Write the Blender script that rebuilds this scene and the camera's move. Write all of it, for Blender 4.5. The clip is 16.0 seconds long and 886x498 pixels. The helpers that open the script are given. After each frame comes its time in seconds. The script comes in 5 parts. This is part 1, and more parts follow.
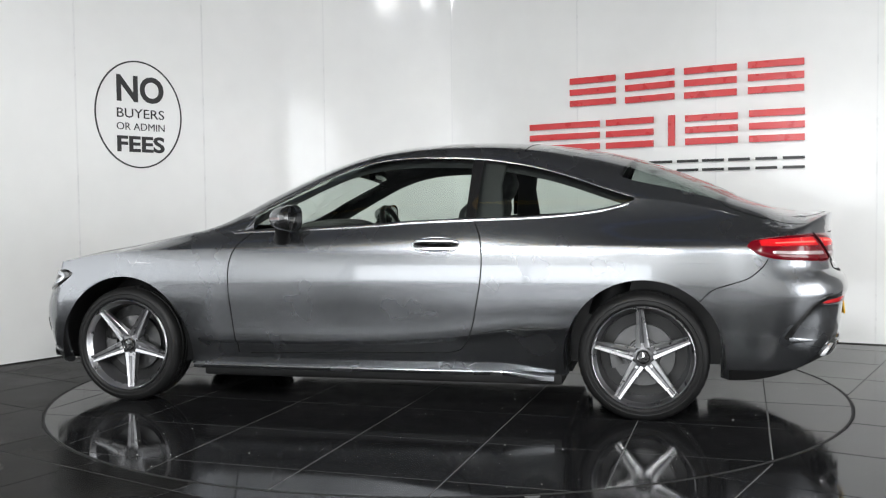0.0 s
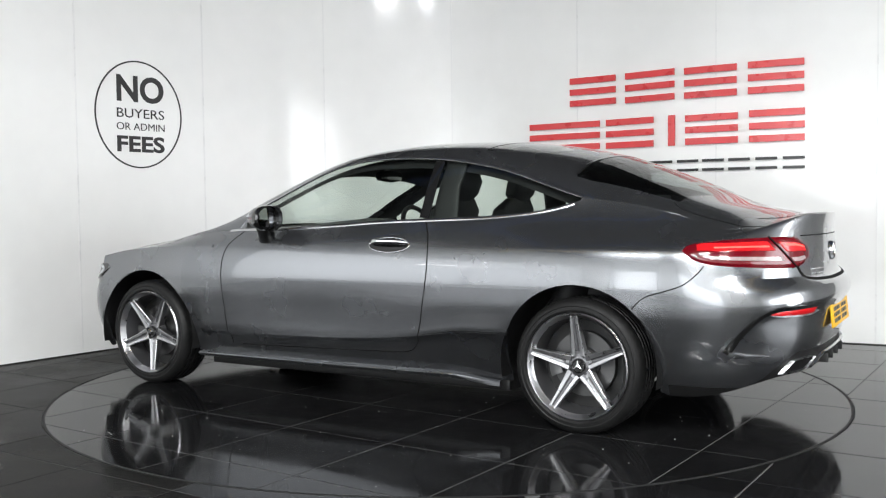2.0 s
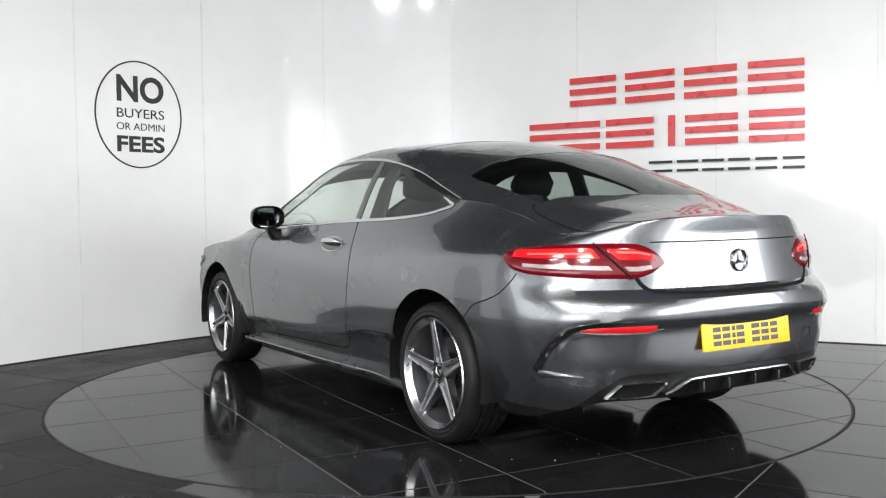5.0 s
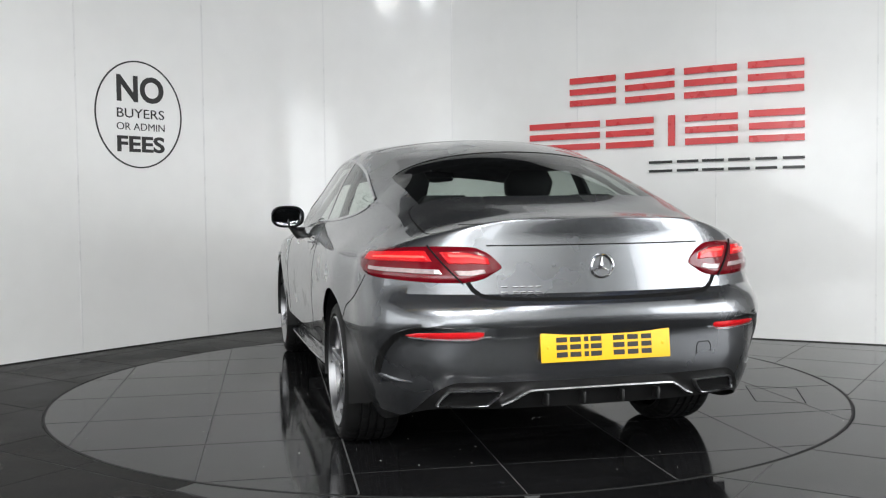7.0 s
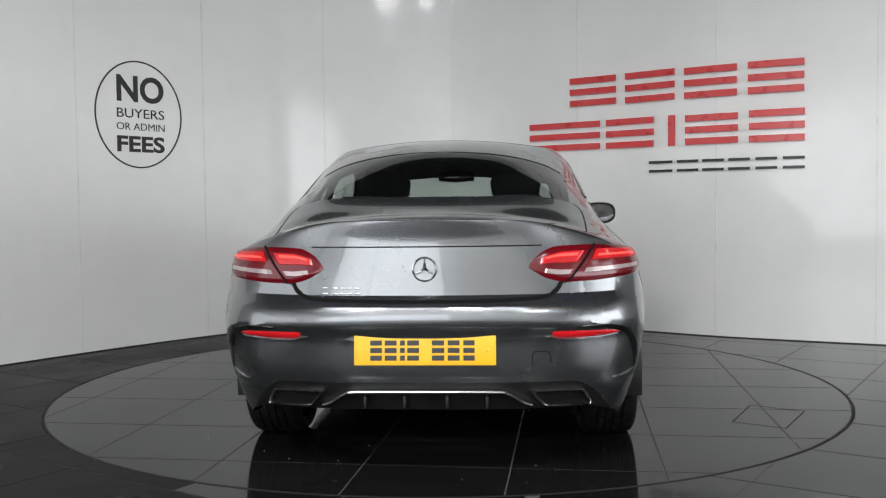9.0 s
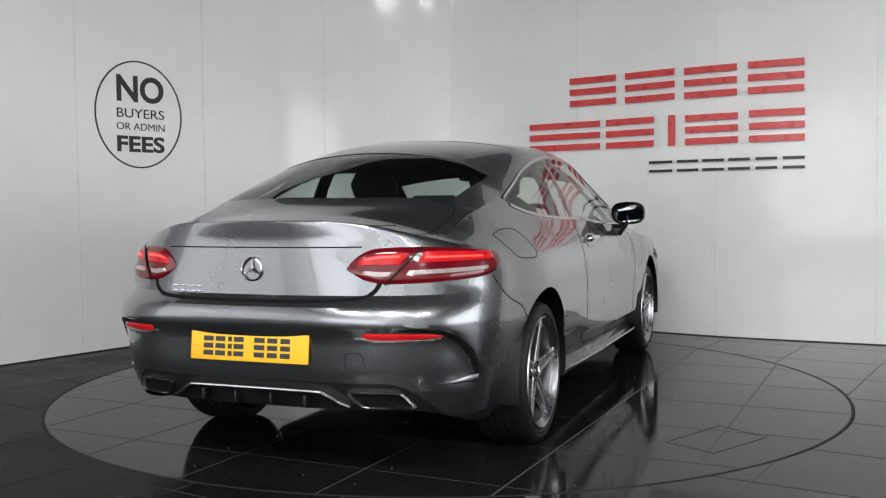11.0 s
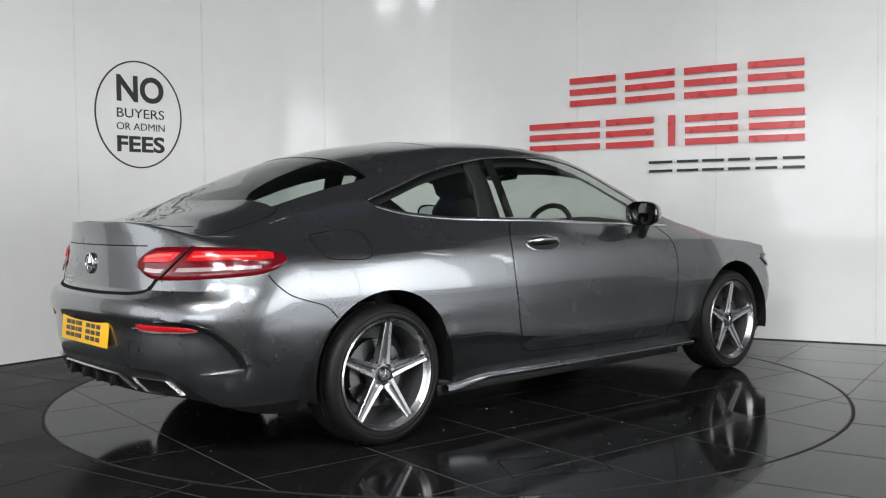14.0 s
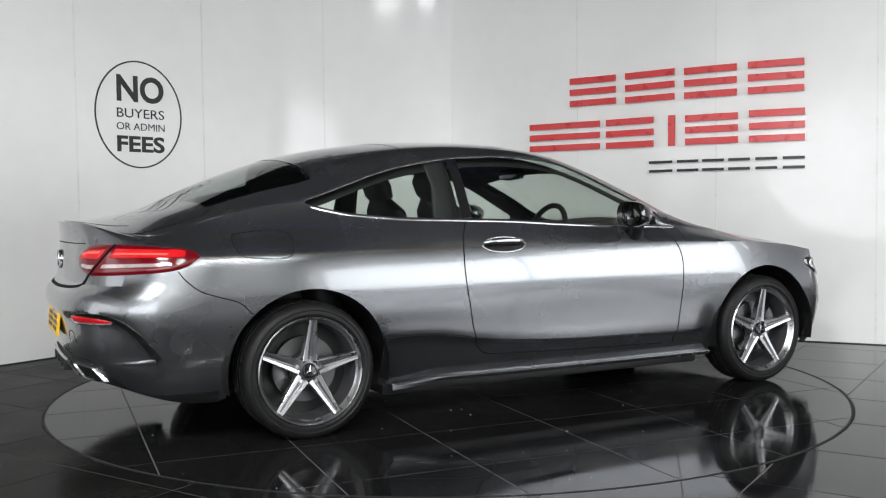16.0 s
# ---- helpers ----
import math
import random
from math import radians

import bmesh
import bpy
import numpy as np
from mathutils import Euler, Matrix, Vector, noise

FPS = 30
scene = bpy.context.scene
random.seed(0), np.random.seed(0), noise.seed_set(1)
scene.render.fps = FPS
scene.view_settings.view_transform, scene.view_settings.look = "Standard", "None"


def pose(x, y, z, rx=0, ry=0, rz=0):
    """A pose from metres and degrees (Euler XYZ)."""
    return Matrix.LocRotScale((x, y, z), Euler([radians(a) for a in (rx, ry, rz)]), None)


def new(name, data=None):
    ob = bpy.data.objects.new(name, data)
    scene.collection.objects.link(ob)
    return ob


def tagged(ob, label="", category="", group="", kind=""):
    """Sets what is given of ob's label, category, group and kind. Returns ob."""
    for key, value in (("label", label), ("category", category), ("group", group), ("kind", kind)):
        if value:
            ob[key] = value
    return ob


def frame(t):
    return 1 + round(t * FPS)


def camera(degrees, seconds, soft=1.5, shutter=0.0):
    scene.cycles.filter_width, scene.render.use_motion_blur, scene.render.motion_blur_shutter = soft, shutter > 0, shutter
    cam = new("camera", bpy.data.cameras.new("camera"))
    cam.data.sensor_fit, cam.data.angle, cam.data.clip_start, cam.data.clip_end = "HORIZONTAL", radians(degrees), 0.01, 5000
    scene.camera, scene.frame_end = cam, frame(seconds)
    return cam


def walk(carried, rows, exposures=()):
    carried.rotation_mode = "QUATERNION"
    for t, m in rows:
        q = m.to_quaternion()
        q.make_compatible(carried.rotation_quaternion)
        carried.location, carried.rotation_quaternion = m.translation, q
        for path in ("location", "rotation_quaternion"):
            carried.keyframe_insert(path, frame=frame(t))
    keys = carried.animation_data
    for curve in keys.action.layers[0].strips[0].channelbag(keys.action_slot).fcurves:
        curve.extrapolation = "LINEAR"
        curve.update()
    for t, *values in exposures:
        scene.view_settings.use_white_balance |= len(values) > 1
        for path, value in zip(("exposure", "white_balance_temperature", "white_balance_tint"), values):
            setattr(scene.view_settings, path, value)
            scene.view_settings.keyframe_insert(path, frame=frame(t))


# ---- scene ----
cam = camera(50.16, 16.0, soft=1.2)
EYE = pose(0.0, -5.7125, 1.071, 90 - 2.546, 0, 0.1725) @ pose(0, 0, 0, 0, 0, -0.659)
walk(cam, [(0.0, EYE), (16.0, EYE)],
     [(0, 0.86), (3.5, 1.13), (7, 0.72), (9, 0.36), (12.5, 0.44), (16, 0.68)])

# turn of the table in degrees, by seconds
TURN = [(0, 166.87), (0.5, 162.39), (1, 158.05), (1.5, 153.85), (2, 149.75), (2.5, 145.45), (3, 140.9),
        (3.5, 136.32), (4, 131.78), (4.5, 127.24), (5, 122.7), (5.5, 118.17), (6, 113.65), (6.5, 109.15),
        (7, 104.68), (7.5, 100.19), (8, 95.57), (8.5, 91.01), (9, 86.6), (9.5, 82.08), (10, 77.54),
        (10.5, 73.0), (11, 68.44), (11.5, 63.88), (12, 59.34), (12.5, 54.81), (13, 50.26), (13.5, 45.74),
        (14, 41.57), (14.5, 37.95), (15, 34.5), (15.5, 30.88), (16, 27.21)]
AXLE = Vector((-1.1845, -0.0483, 0.0))   # middle of the rear axle from the table's centre

# ---- light ----
world = bpy.data.worlds.new("world")
scene.world = world
world.use_nodes = True
world.node_tree.nodes["Background"].inputs[0].default_value = (0.6, 0.65, 0.7, 1)
world.node_tree.nodes["Background"].inputs[1].default_value = 0.05
LAMPS = [(-3.2, -7.4, 190), (0.0, -7.6, 165), (3.2, -7.4, 110), (-3.2, -9.6, 190), (0.0, -9.8, 150), (3.2, -9.6, 100)]
LAMP_Z = 5.45
# unseen windows behind and beside the camera, added to light car and wall: middle, size, turn, power of the light in
# the opening
FILL_WINDOWS = [((-4.0, -11.6, 1.75), (6.4, 3.0), 0, 225), ((7.6, -5.05, 1.75), (6.8, 3.0), 90, 275), ((-7.6, -5.4, 1.75), (6.4, 3.0), -90, 100)]
# lamps fixed to the hall walls: place, turn about z, lean about the wall's normal
SPOTS = [(7.46, -1.42, 3.75, 90, 0), (7.46, -1.19, 2.46, 90, 0), (7.46, -9.4, 2.46, 90, 0), (1.21, -11.46, 3.35, 180, 90),
         (-3.0, -11.46, 3.35, 180, 90), (4.2, -11.46, 3.35, 180, 90), (7.46, -4.0, 3.35, 90, 90), (7.46, -7.0, 3.35, 90, 90), (-7.46, -5.0, 2.4, -90, 90),
         (-4.95, -11.46, 1.42, 180, 82)]

# ---- materials ----


def nodes_of(name):
    m = bpy.data.materials.new(name)
    m.use_nodes = True
    return m, m.node_tree.nodes, m.node_tree.links, m.node_tree.nodes["Principled BSDF"]


def surface(name, color, rough=0.5, metal=0.0, coat=0.0, scale=8.0, vary=0.12, bump=0.0, fine=120.0, rvary=0.08, spec=0.5, random=0.0):
    """A surface with variation at two scales in colour, gloss and relief."""
    m, n, l, b = nodes_of(name)
    tc = n.new("ShaderNodeTexCoord")
    big, small = n.new("ShaderNodeTexNoise"), n.new("ShaderNodeTexNoise")
    big.inputs["Scale"].default_value, small.inputs["Scale"].default_value = scale, fine
    big.inputs["Detail"].default_value = 4
    for t in (big, small):
        l.new(tc.outputs["Object"], t.inputs["Vector"])
    add = n.new("ShaderNodeMath")
    add.operation = "ADD"
    l.new(big.outputs["Fac"], add.inputs[0])
    l.new(small.outputs["Fac"], add.inputs[1])
    ramp = n.new("ShaderNodeMapRange")
    ramp.inputs["From Min"].default_value, ramp.inputs["From Max"].default_value = 0.6, 1.4
    ramp.inputs["To Min"].default_value, ramp.inputs["To Max"].default_value = 1 - vary, 1 + vary
    l.new(add.outputs[0], ramp.inputs["Value"])
    mul = n.new("ShaderNodeVectorMath")
    mul.operation = "SCALE"
    mul.inputs[0].default_value = color
    fac = ramp.outputs[0]
    if random:
        oi = n.new("ShaderNodeObjectInfo")
        rr = n.new("ShaderNodeMapRange")
        rr.inputs["To Min"].default_value, rr.inputs["To Max"].default_value = 1 - random, 1 + random
        l.new(oi.outputs["Random"], rr.inputs["Value"])
        mm = n.new("ShaderNodeMath")
        mm.operation = "MULTIPLY"
        l.new(fac, mm.inputs[0])
        l.new(rr.outputs[0], mm.inputs[1])
        fac = mm.outputs[0]
    l.new(fac, mul.inputs["Scale"])
    l.new(mul.outputs[0], b.inputs["Base Color"])
    rm = n.new("ShaderNodeMapRange")
    rm.inputs["From Min"].default_value, rm.inputs["From Max"].default_value = 0.3, 0.7
    rm.inputs["To Min"].default_value, rm.inputs["To Max"].default_value = max(0.0, rough - rvary), rough + rvary
    l.new(big.outputs["Fac"], rm.inputs["Value"])
    l.new(rm.outputs[0], b.inputs["Roughness"])
    b.inputs["Metallic"].default_value, b.inputs["Coat Weight"].default_value = metal, coat
    b.inputs["Coat Roughness"].default_value = 0.03
    b.inputs["Specular IOR Level"].default_value = spec
    if bump:
        bp = n.new("ShaderNodeBump")
        bp.inputs["Strength"].default_value, bp.inputs["Distance"].default_value = bump, 0.002
        l.new(small.outputs["Fac"], bp.inputs["Height"])
        l.new(bp.outputs[0], b.inputs["Normal"])
    return m


def glass(name, tint, gloss=1.0):
    m, n, l, b = nodes_of(name)
    tr, gl, mx, lw = (n.new("ShaderNodeBsdfTransparent"), n.new("ShaderNodeBsdfGlossy"), n.new("ShaderNodeMixShader"), n.new("ShaderNodeLayerWeight"))
    tr.inputs[0].default_value = (*tint, 1)
    gl.inputs["Roughness"].default_value = 0.01
    gl.inputs[0].default_value = (gloss, gloss, gloss, 1)
    lw.inputs["Blend"].default_value = 0.5
    po, mr = n.new("ShaderNodeMath"), n.new("ShaderNodeMapRange")
    po.operation, po.inputs[1].default_value = "POWER", 5.0
    mr.inputs["To Min"].default_value, mr.inputs["To Max"].default_value = 0.05, 1.0
    l.new(lw.outputs["Facing"], po.inputs[0])
    l.new(po.outputs[0], mr.inputs["Value"])
    l.new(mr.outputs[0], mx.inputs[0])
    l.new(tr.outputs[0], mx.inputs[1])
    l.new(gl.outputs[0], mx.inputs[2])
    l.new(mx.outputs[0], n["Material Output"].inputs[0])
    return m


def glow(name, color, strength, base=(0.8, 0.8, 0.8)):
    m, n, l, b = nodes_of(name)
    b.inputs["Base Color"].default_value = (*base, 1)
    b.inputs["Emission Color"].default_value = (*color, 1)
    b.inputs["Emission Strength"].default_value = strength
    return m


PAINT = surface("grey_metallic_paint", (0.165, 0.171, 0.180), 0.265, 0.92, 1.0, 3.0, 0.03, 0.0, 900.0, 0.02)
CHROME = surface("chrome", (0.66, 0.66, 0.67), 0.10, 1.0, 0.0, 20, 0.04, 0, 200, 0.04)
TRIM = surface("satin_trim", (0.62, 0.62, 0.63), 0.22, 1.0, 0.0, 20, 0.05, 0, 200, 0.05)
ALLOY = surface("machined_alloy", (0.42, 0.42, 0.43), 0.30, 1.0, 0.2, 20, 0.06, 0.0, 300, 0.05)
GUNMETAL = surface("grey_lacquered_alloy", (0.12, 0.12, 0.125), 0.35, 0.7, 0.5, 20, 0.08, 0, 300, 0.05)
RUBBER = surface("tyre_rubber", (0.008, 0.008, 0.008), 0.5, 0, 0, 12, 0.25, 0.4, 160, 0.1, 0.2)
BLACK = surface("black_plastic", (0.006, 0.006, 0.006), 0.42, 0, 0, 10, 0.2, 0.3, 260, 0.08, 0.4)
GLOSSBLACK = surface("gloss_black", (0.008, 0.008, 0.008), 0.1, 0, 1.0, 10, 0.2, 0, 260, 0.04)
GAP = surface("panel_gap", (0.006, 0.006, 0.006), 0.8, 0, 0, 10, 0.2, 0, 260, 0.08, 0.1)
STEEL = surface("brake_steel", (0.10, 0.10, 0.10), 0.4, 1.0, 0, 20, 0.1, 0.2, 200, 0.1)
CABIN = surface("dark_cabin_leather", (0.018, 0.018, 0.019), 0.55, 0, 0, 14, 0.2, 0.3, 300, 0.1, 0.35)
RED = surface("red_lamp_lens", (0.52, 0.010, 0.014), 0.10, 0, 0.0, 30, 0.15, 0, 200, 0.04)
DARKRED = surface("dark_red_lens", (0.11, 0.002, 0.006), 0.10, 0, 0.0, 30, 0.15, 0, 200, 0.04)
CLEAR = surface("clear_lamp_lens", (0.40, 0.32, 0.32), 0.15, 0.3, 0.3, 60, 0.2, 0.2, 90, 0.05)
LED = glow("red_lamp_light", (1.0, 0.06, 0.04), 1.3, (0.6, 0.02, 0.02))
MIRRORGLASS = surface("mirror_glass", (0.34, 0.34, 0.35), 0.03, 1.0, 0, 10, 0.02, 0, 100, 0.01)
YELLOW = surface("yellow_plate", (0.80, 0.44, 0.008), 0.45, 0, 0.0, 20, 0.05, 0, 300, 0.05)
INK = surface("black_print", (0.015, 0.015, 0.015), 0.4, 0, 0, 20, 0.1, 0, 300, 0.05)
GLASS = glass("tinted_glass", (0.80, 0.85, 0.81))
DARKGLASS = glass("dark_tinted_glass", (0.52, 0.57, 0.55))
HEADGLASS = surface("headlamp_lens", (0.45, 0.46, 0.48), 0.12, 0.4, 1.0, 30, 0.3, 0.2, 60, 0.05)
WALLW = surface("white_gloss_panel", (0.80, 0.80, 0.785), 0.09, 0, 0.0, 0.9, 0.025, 0.015, 5.0, 0.03, 0.38)
SEAMW = surface("white_joint_strip", (0.72, 0.72, 0.71), 0.3, 0, 0, 5, 0.05, 0, 90, 0.05)
TILE = surface("black_polished_tile", (0.009, 0.009, 0.0095), 0.085, 0, 0, 2.2, 0.3, 0.0, 60.0, 0.05, 0.4, 0.15)
FLOORTILE = surface("dusty_dark_tile", (0.009, 0.0087, 0.0083), 0.24, 0, 0, 1.3, 0.85, 0.03, 40.0, 0.10, 0.18, 0.2)
FLOORTILE.node_tree.nodes["Principled BSDF"].inputs["IOR"].default_value = 1.12
TILE.node_tree.nodes["Principled BSDF"].inputs["IOR"].default_value = 1.28
GROUT = surface("grey_grout", (0.09, 0.09, 0.09), 0.8, 0, 0, 14, 0.2, 0.2, 200, 0.1)
RIMGAP = surface("dark_steel_edge", (0.006, 0.006, 0.006), 0.7, 0.0, 0, 14, 0.2, 0.1, 200, 0.1)
SIGNRED = surface("red_acrylic", (0.60, 0.018, 0.022), 0.3, 0, 0.2, 10, 0.06, 0, 200, 0.05)
HALL = surface("hall_paint", (0.74, 0.74, 0.73), 0.7, 0, 0, 1.0, 0.1, 0.1, 60, 0.1)
CEIL = surface("dark_ceiling", (0.05, 0.05, 0.055), 0.8, 0, 0, 1.0, 0.15, 0.1, 60, 0.1)
BEAMB = surface("blue_steel_paint", (0.03, 0.08, 0.25), 0.5, 0, 0, 4, 0.1, 0.1, 60, 0.1)
BEAMY = surface("yellow_steel_paint", (0.6, 0.36, 0.03), 0.5, 0, 0, 4, 0.1, 0.1, 60, 0.1)
DUST = surface("pale_crumbs", (0.6, 0.6, 0.58), 0.8, 0, 0, 4, 0.1, 0.1, 60, 0.1)
TUBE = glow("lamp_diffuser", (1.0, 0.99, 0.97), 6.0)

# ---- mesh helpers ----


def shade(me, angle=40):
    me.polygons.foreach_set("use_smooth", [True] * len(me.polygons))
    me.set_sharp_from_angle(angle=radians(angle))


def mesh(name, bm, material, angle=40):
    me = bpy.data.meshes.new(name)
    bm.to_mesh(me)
    bm.free()
    me.materials.append(material)
    shade(me, angle)
    return me


def thing(name, label, category, group="", kind=""):
    return tagged(new(name), label, category, group, kind)


def part(name, bm, material, parent, label="", angle=40, at=None):
    ob = new(name, mesh(name, bm, material, angle))
    ob.parent = parent
    if at is not None:
        ob.matrix_basis = at
    if label:
        ob["label"] = label
    return ob


def box(bm, size, at=(0, 0, 0), bevel=0.0, turn=None):
    m = Matrix.Translation(at) @ (turn or Matrix()) @ Matrix.Diagonal((*size, 1))
    r = bmesh.ops.create_cube(bm, size=1, matrix=m)
    if bevel:
        es = {e for v in r["verts"] for e in v.link_edges}
        bmesh.ops.bevel(bm, geom=list(es), offset=bevel, segments=2, affect="EDGES", profile=0.6)
    return bm


def lathe(bm, profile, n=64, axis="y", cut=None):
    """Turn a profile of (radius, along) round an axis; cut may lower a radius step by step."""
    rings = []
    for i in range(n):
        a = 2 * math.pi * i / n
        c, s = math.cos(a), math.sin(a)
        pr = [(cut(i, r, h), h) for r, h in profile] if cut else profile
        rings.append([bm.verts.new((r * c, h, r * s) if axis == "y" else (r * c, r * s, h)) for r, h in pr])
    for i in range(n):
        a, b = rings[i], rings[(i + 1) % n]
        for k in range(len(profile) - 1):
            f = (a[k], a[k + 1], b[k + 1], b[k])
            bm.faces.new(f if axis == "y" else f[::-1])
    return bm


def grid(bm, rows, flip=False):
    vs = [[bm.verts.new(q) for q in r] for r in rows]
    for i in range(len(vs) - 1):
        for j in range(len(vs[0]) - 1):
            f = [vs[i][j], vs[i][j + 1], vs[i + 1][j + 1], vs[i + 1][j]]
            bm.faces.new(f[::-1] if flip else f)
    return vs


def ribbon(bm, pts, normals, width, rise, closed=False):
    """A raised strip along points that lie on a surface."""
    n = len(pts)
    prof = [(-0.5, -0.004), (-0.5, rise * 0.6), (-0.22, rise), (0.22, rise), (0.5, rise * 0.6), (0.5, -0.004)]
    rows = []
    for i in range(n):
        a, b = (pts[i - 1], pts[(i + 1) % n]) if closed else (pts[max(0, i - 1)], pts[min(n - 1, i + 1)])
        d = (b - a).normalized()
        s = d.cross(normals[i]).normalized()
        w = width(i / (n - 1)) if callable(width) else width
        rows.append([pts[i] + s * (w * u) + normals[i] * h for u, h in prof])
    if closed:
        rows.append(rows[0])
    grid(bm, rows)
    bmesh.ops.remove_doubles(bm, verts=bm.verts, dist=1e-6)
    bmesh.ops.recalc_face_normals(bm, faces=bm.faces)
    return bm


def curve_through(pts, n=12):
    """A smooth line through a few points."""
    P = [np.array(q, float) for q in pts]
    P = [2 * P[0] - P[1]] + P + [2 * P[-1] - P[-2]]
    out = []
    for i in range(1, len(P) - 2):
        a, b, c, d = P[i - 1:i + 3]
        for k in range(n):
            u = k / n
            out.append(0.5 * (2 * b + (c - a) * u + (2 * a - 5 * b + 4 * c - d) * u * u + (3 * b - a - 3 * c + d) * u ** 3))
    out.append(P[-2])
    return out


def smooth_table(*pairs):
    """A smooth function through a few (x, value) pairs, with no overshoot."""
    pairs = sorted(pairs)
    X, Y = np.array([q[0] for q in pairs]), np.array([q[1] for q in pairs])
    h, d = np.diff(X), np.diff(Y) / np.diff(X)
    m = np.zeros(len(X))
    m[0], m[-1] = d[0], d[-1]
    for i in range(1, len(X) - 1):
        if d[i - 1] * d[i] > 0:
            w1, w2 = 2 * h[i] + h[i - 1], h[i] + 2 * h[i - 1]
            m[i] = (w1 + w2) / (w1 / d[i - 1] + w2 / d[i])

    def value(x):
        x = min(max(x, X[0]), X[-1])
        i = min(max(int(np.searchsorted(X, x)) - 1, 0), len(h) - 1)
        t = (x - X[i]) / h[i]
        return float((2 * t ** 3 - 3 * t * t + 1) * Y[i] + (t ** 3 - 2 * t * t + t) * h[i] * m[i]
                     + (3 * t * t - 2 * t ** 3) * Y[i + 1] + (t ** 3 - t * t) * h[i] * m[i + 1])
    return value


def calm(table, a, b, blur):
    """The same function with its small waves averaged out."""
    X = np.linspace(a, b, 400)
    Y = np.array([table(x) for x in X])
    w = np.exp(-0.5 * (np.arange(-60, 61) * (X[1] - X[0]) / blur) ** 2)
    pad = np.concatenate([2 * Y[0] - Y[60:0:-1], Y, 2 * Y[-1] - Y[-2:-62:-1]])
    Y = np.convolve(pad, w / w.sum(), "valid")
    return lambda x: float(np.interp(x, X, Y))


def ease(a, b, x):
    t = min(max((x - a) / (b - a), 0.0), 1.0)
    return t * t * (3 - 2 * t)


# ---- the hall ----
WALL = curve_through([(-4.2, -0.8), (-3.49, 0.27), (-2.77, 1.31), (-2.05, 2.2), (-1.15, 2.98), (0.085, 3.22), (1.2, 2.62),
                      (2.17, 1.9), (3.22, 1.35), (4.3, 0.8)], 40)
WALL_XY = np.array(WALL)
WALL_S = np.concatenate([[0], np.cumsum(np.hypot(*np.diff(WALL_XY, axis=0).T))])


def wall_at(s, z, off=0.0):
    """A point on the curved wall, s metres along it, off metres before it."""
    x, y = np.interp(s, WALL_S, WALL_XY[:, 0]), np.interp(s, WALL_S, WALL_XY[:, 1])
    x2, y2 = np.interp(s + 0.02, WALL_S, WALL_XY[:, 0]), np.interp(s + 0.02, WALL_S, WALL_XY[:, 1])
    x1, y1 = np.interp(s - 0.02, WALL_S, WALL_XY[:, 0]), np.interp(s - 0.02, WALL_S, WALL_XY[:, 1])
    d = Vector((x2 - x1, y2 - y1, 0)).normalized()
    return Vector((x, y, z)) + Vector((d.y, -d.x, 0)) * off


WALL_TOP = 3.7
SEAMS = [0.06, 1.33, 2.606, 3.748, 4.95, 6.155, 7.406, 8.654, 9.83, 10.95]


def build_wall():
    wall = thing("wall_curved", "curved showroom wall of glossy white panels", "wall", kind="structure")
    ends = SEAMS
    for a, b in zip(ends, ends[1:]):
        bm = bmesh.new()
        n = 16
        ss = [a + 0.0015 + (b - a - 0.003) * i / n for i in range(n + 1)]
        rows = []
        for s in ss:
            rows.append([wall_at(s, z, o) for z, o in ((0.0, -0.06), (0.0, 0.0), (WALL_TOP, 0.0), (WALL_TOP, -0.06), (0.0, -0.06))])
        grid(bm, rows)
        for s in (rows[0], rows[-1]):
            bm.faces.new([bm.verts.new(q) for q in s[:4]])
        bmesh.ops.remove_doubles(bm, verts=bm.verts, dist=1e-5)
        bmesh.ops.recalc_face_normals(bm, faces=bm.faces)
        part("panel", bm, WALLW, wall, angle=30)
    for s in SEAMS[1:-1]:
        bm = bmesh.new()
        rows = [[wall_at(s + u, z, o) for u, o in ((-0.007, -0.01), (-0.006, 0.002), (0.006, 0.002), (0.007, -0.01))] for z in (0.0, WALL_TOP)]
        grid(bm, rows)
        bmesh.ops.recalc_face_normals(bm, faces=bm.faces)
        part("joint_strip", bm, SEAMW, wall, "narrow pale joint strip")
    bm = bmesh.new()
    rows = [[wall_at(0.1 + 10.8 * i / 120, z, o) for z, o in ((0.001, 0.012), (0.006, 0.012), (0.008, -0.01))] for i in range(121)]
    grid(bm, rows)
    bmesh.ops.recalc_face_normals(bm, faces=bm.faces)
    part("floor_seal", bm, RIMGAP, wall, "thin dark seal along the floor")
    return wall


TABLE_R = 2.271


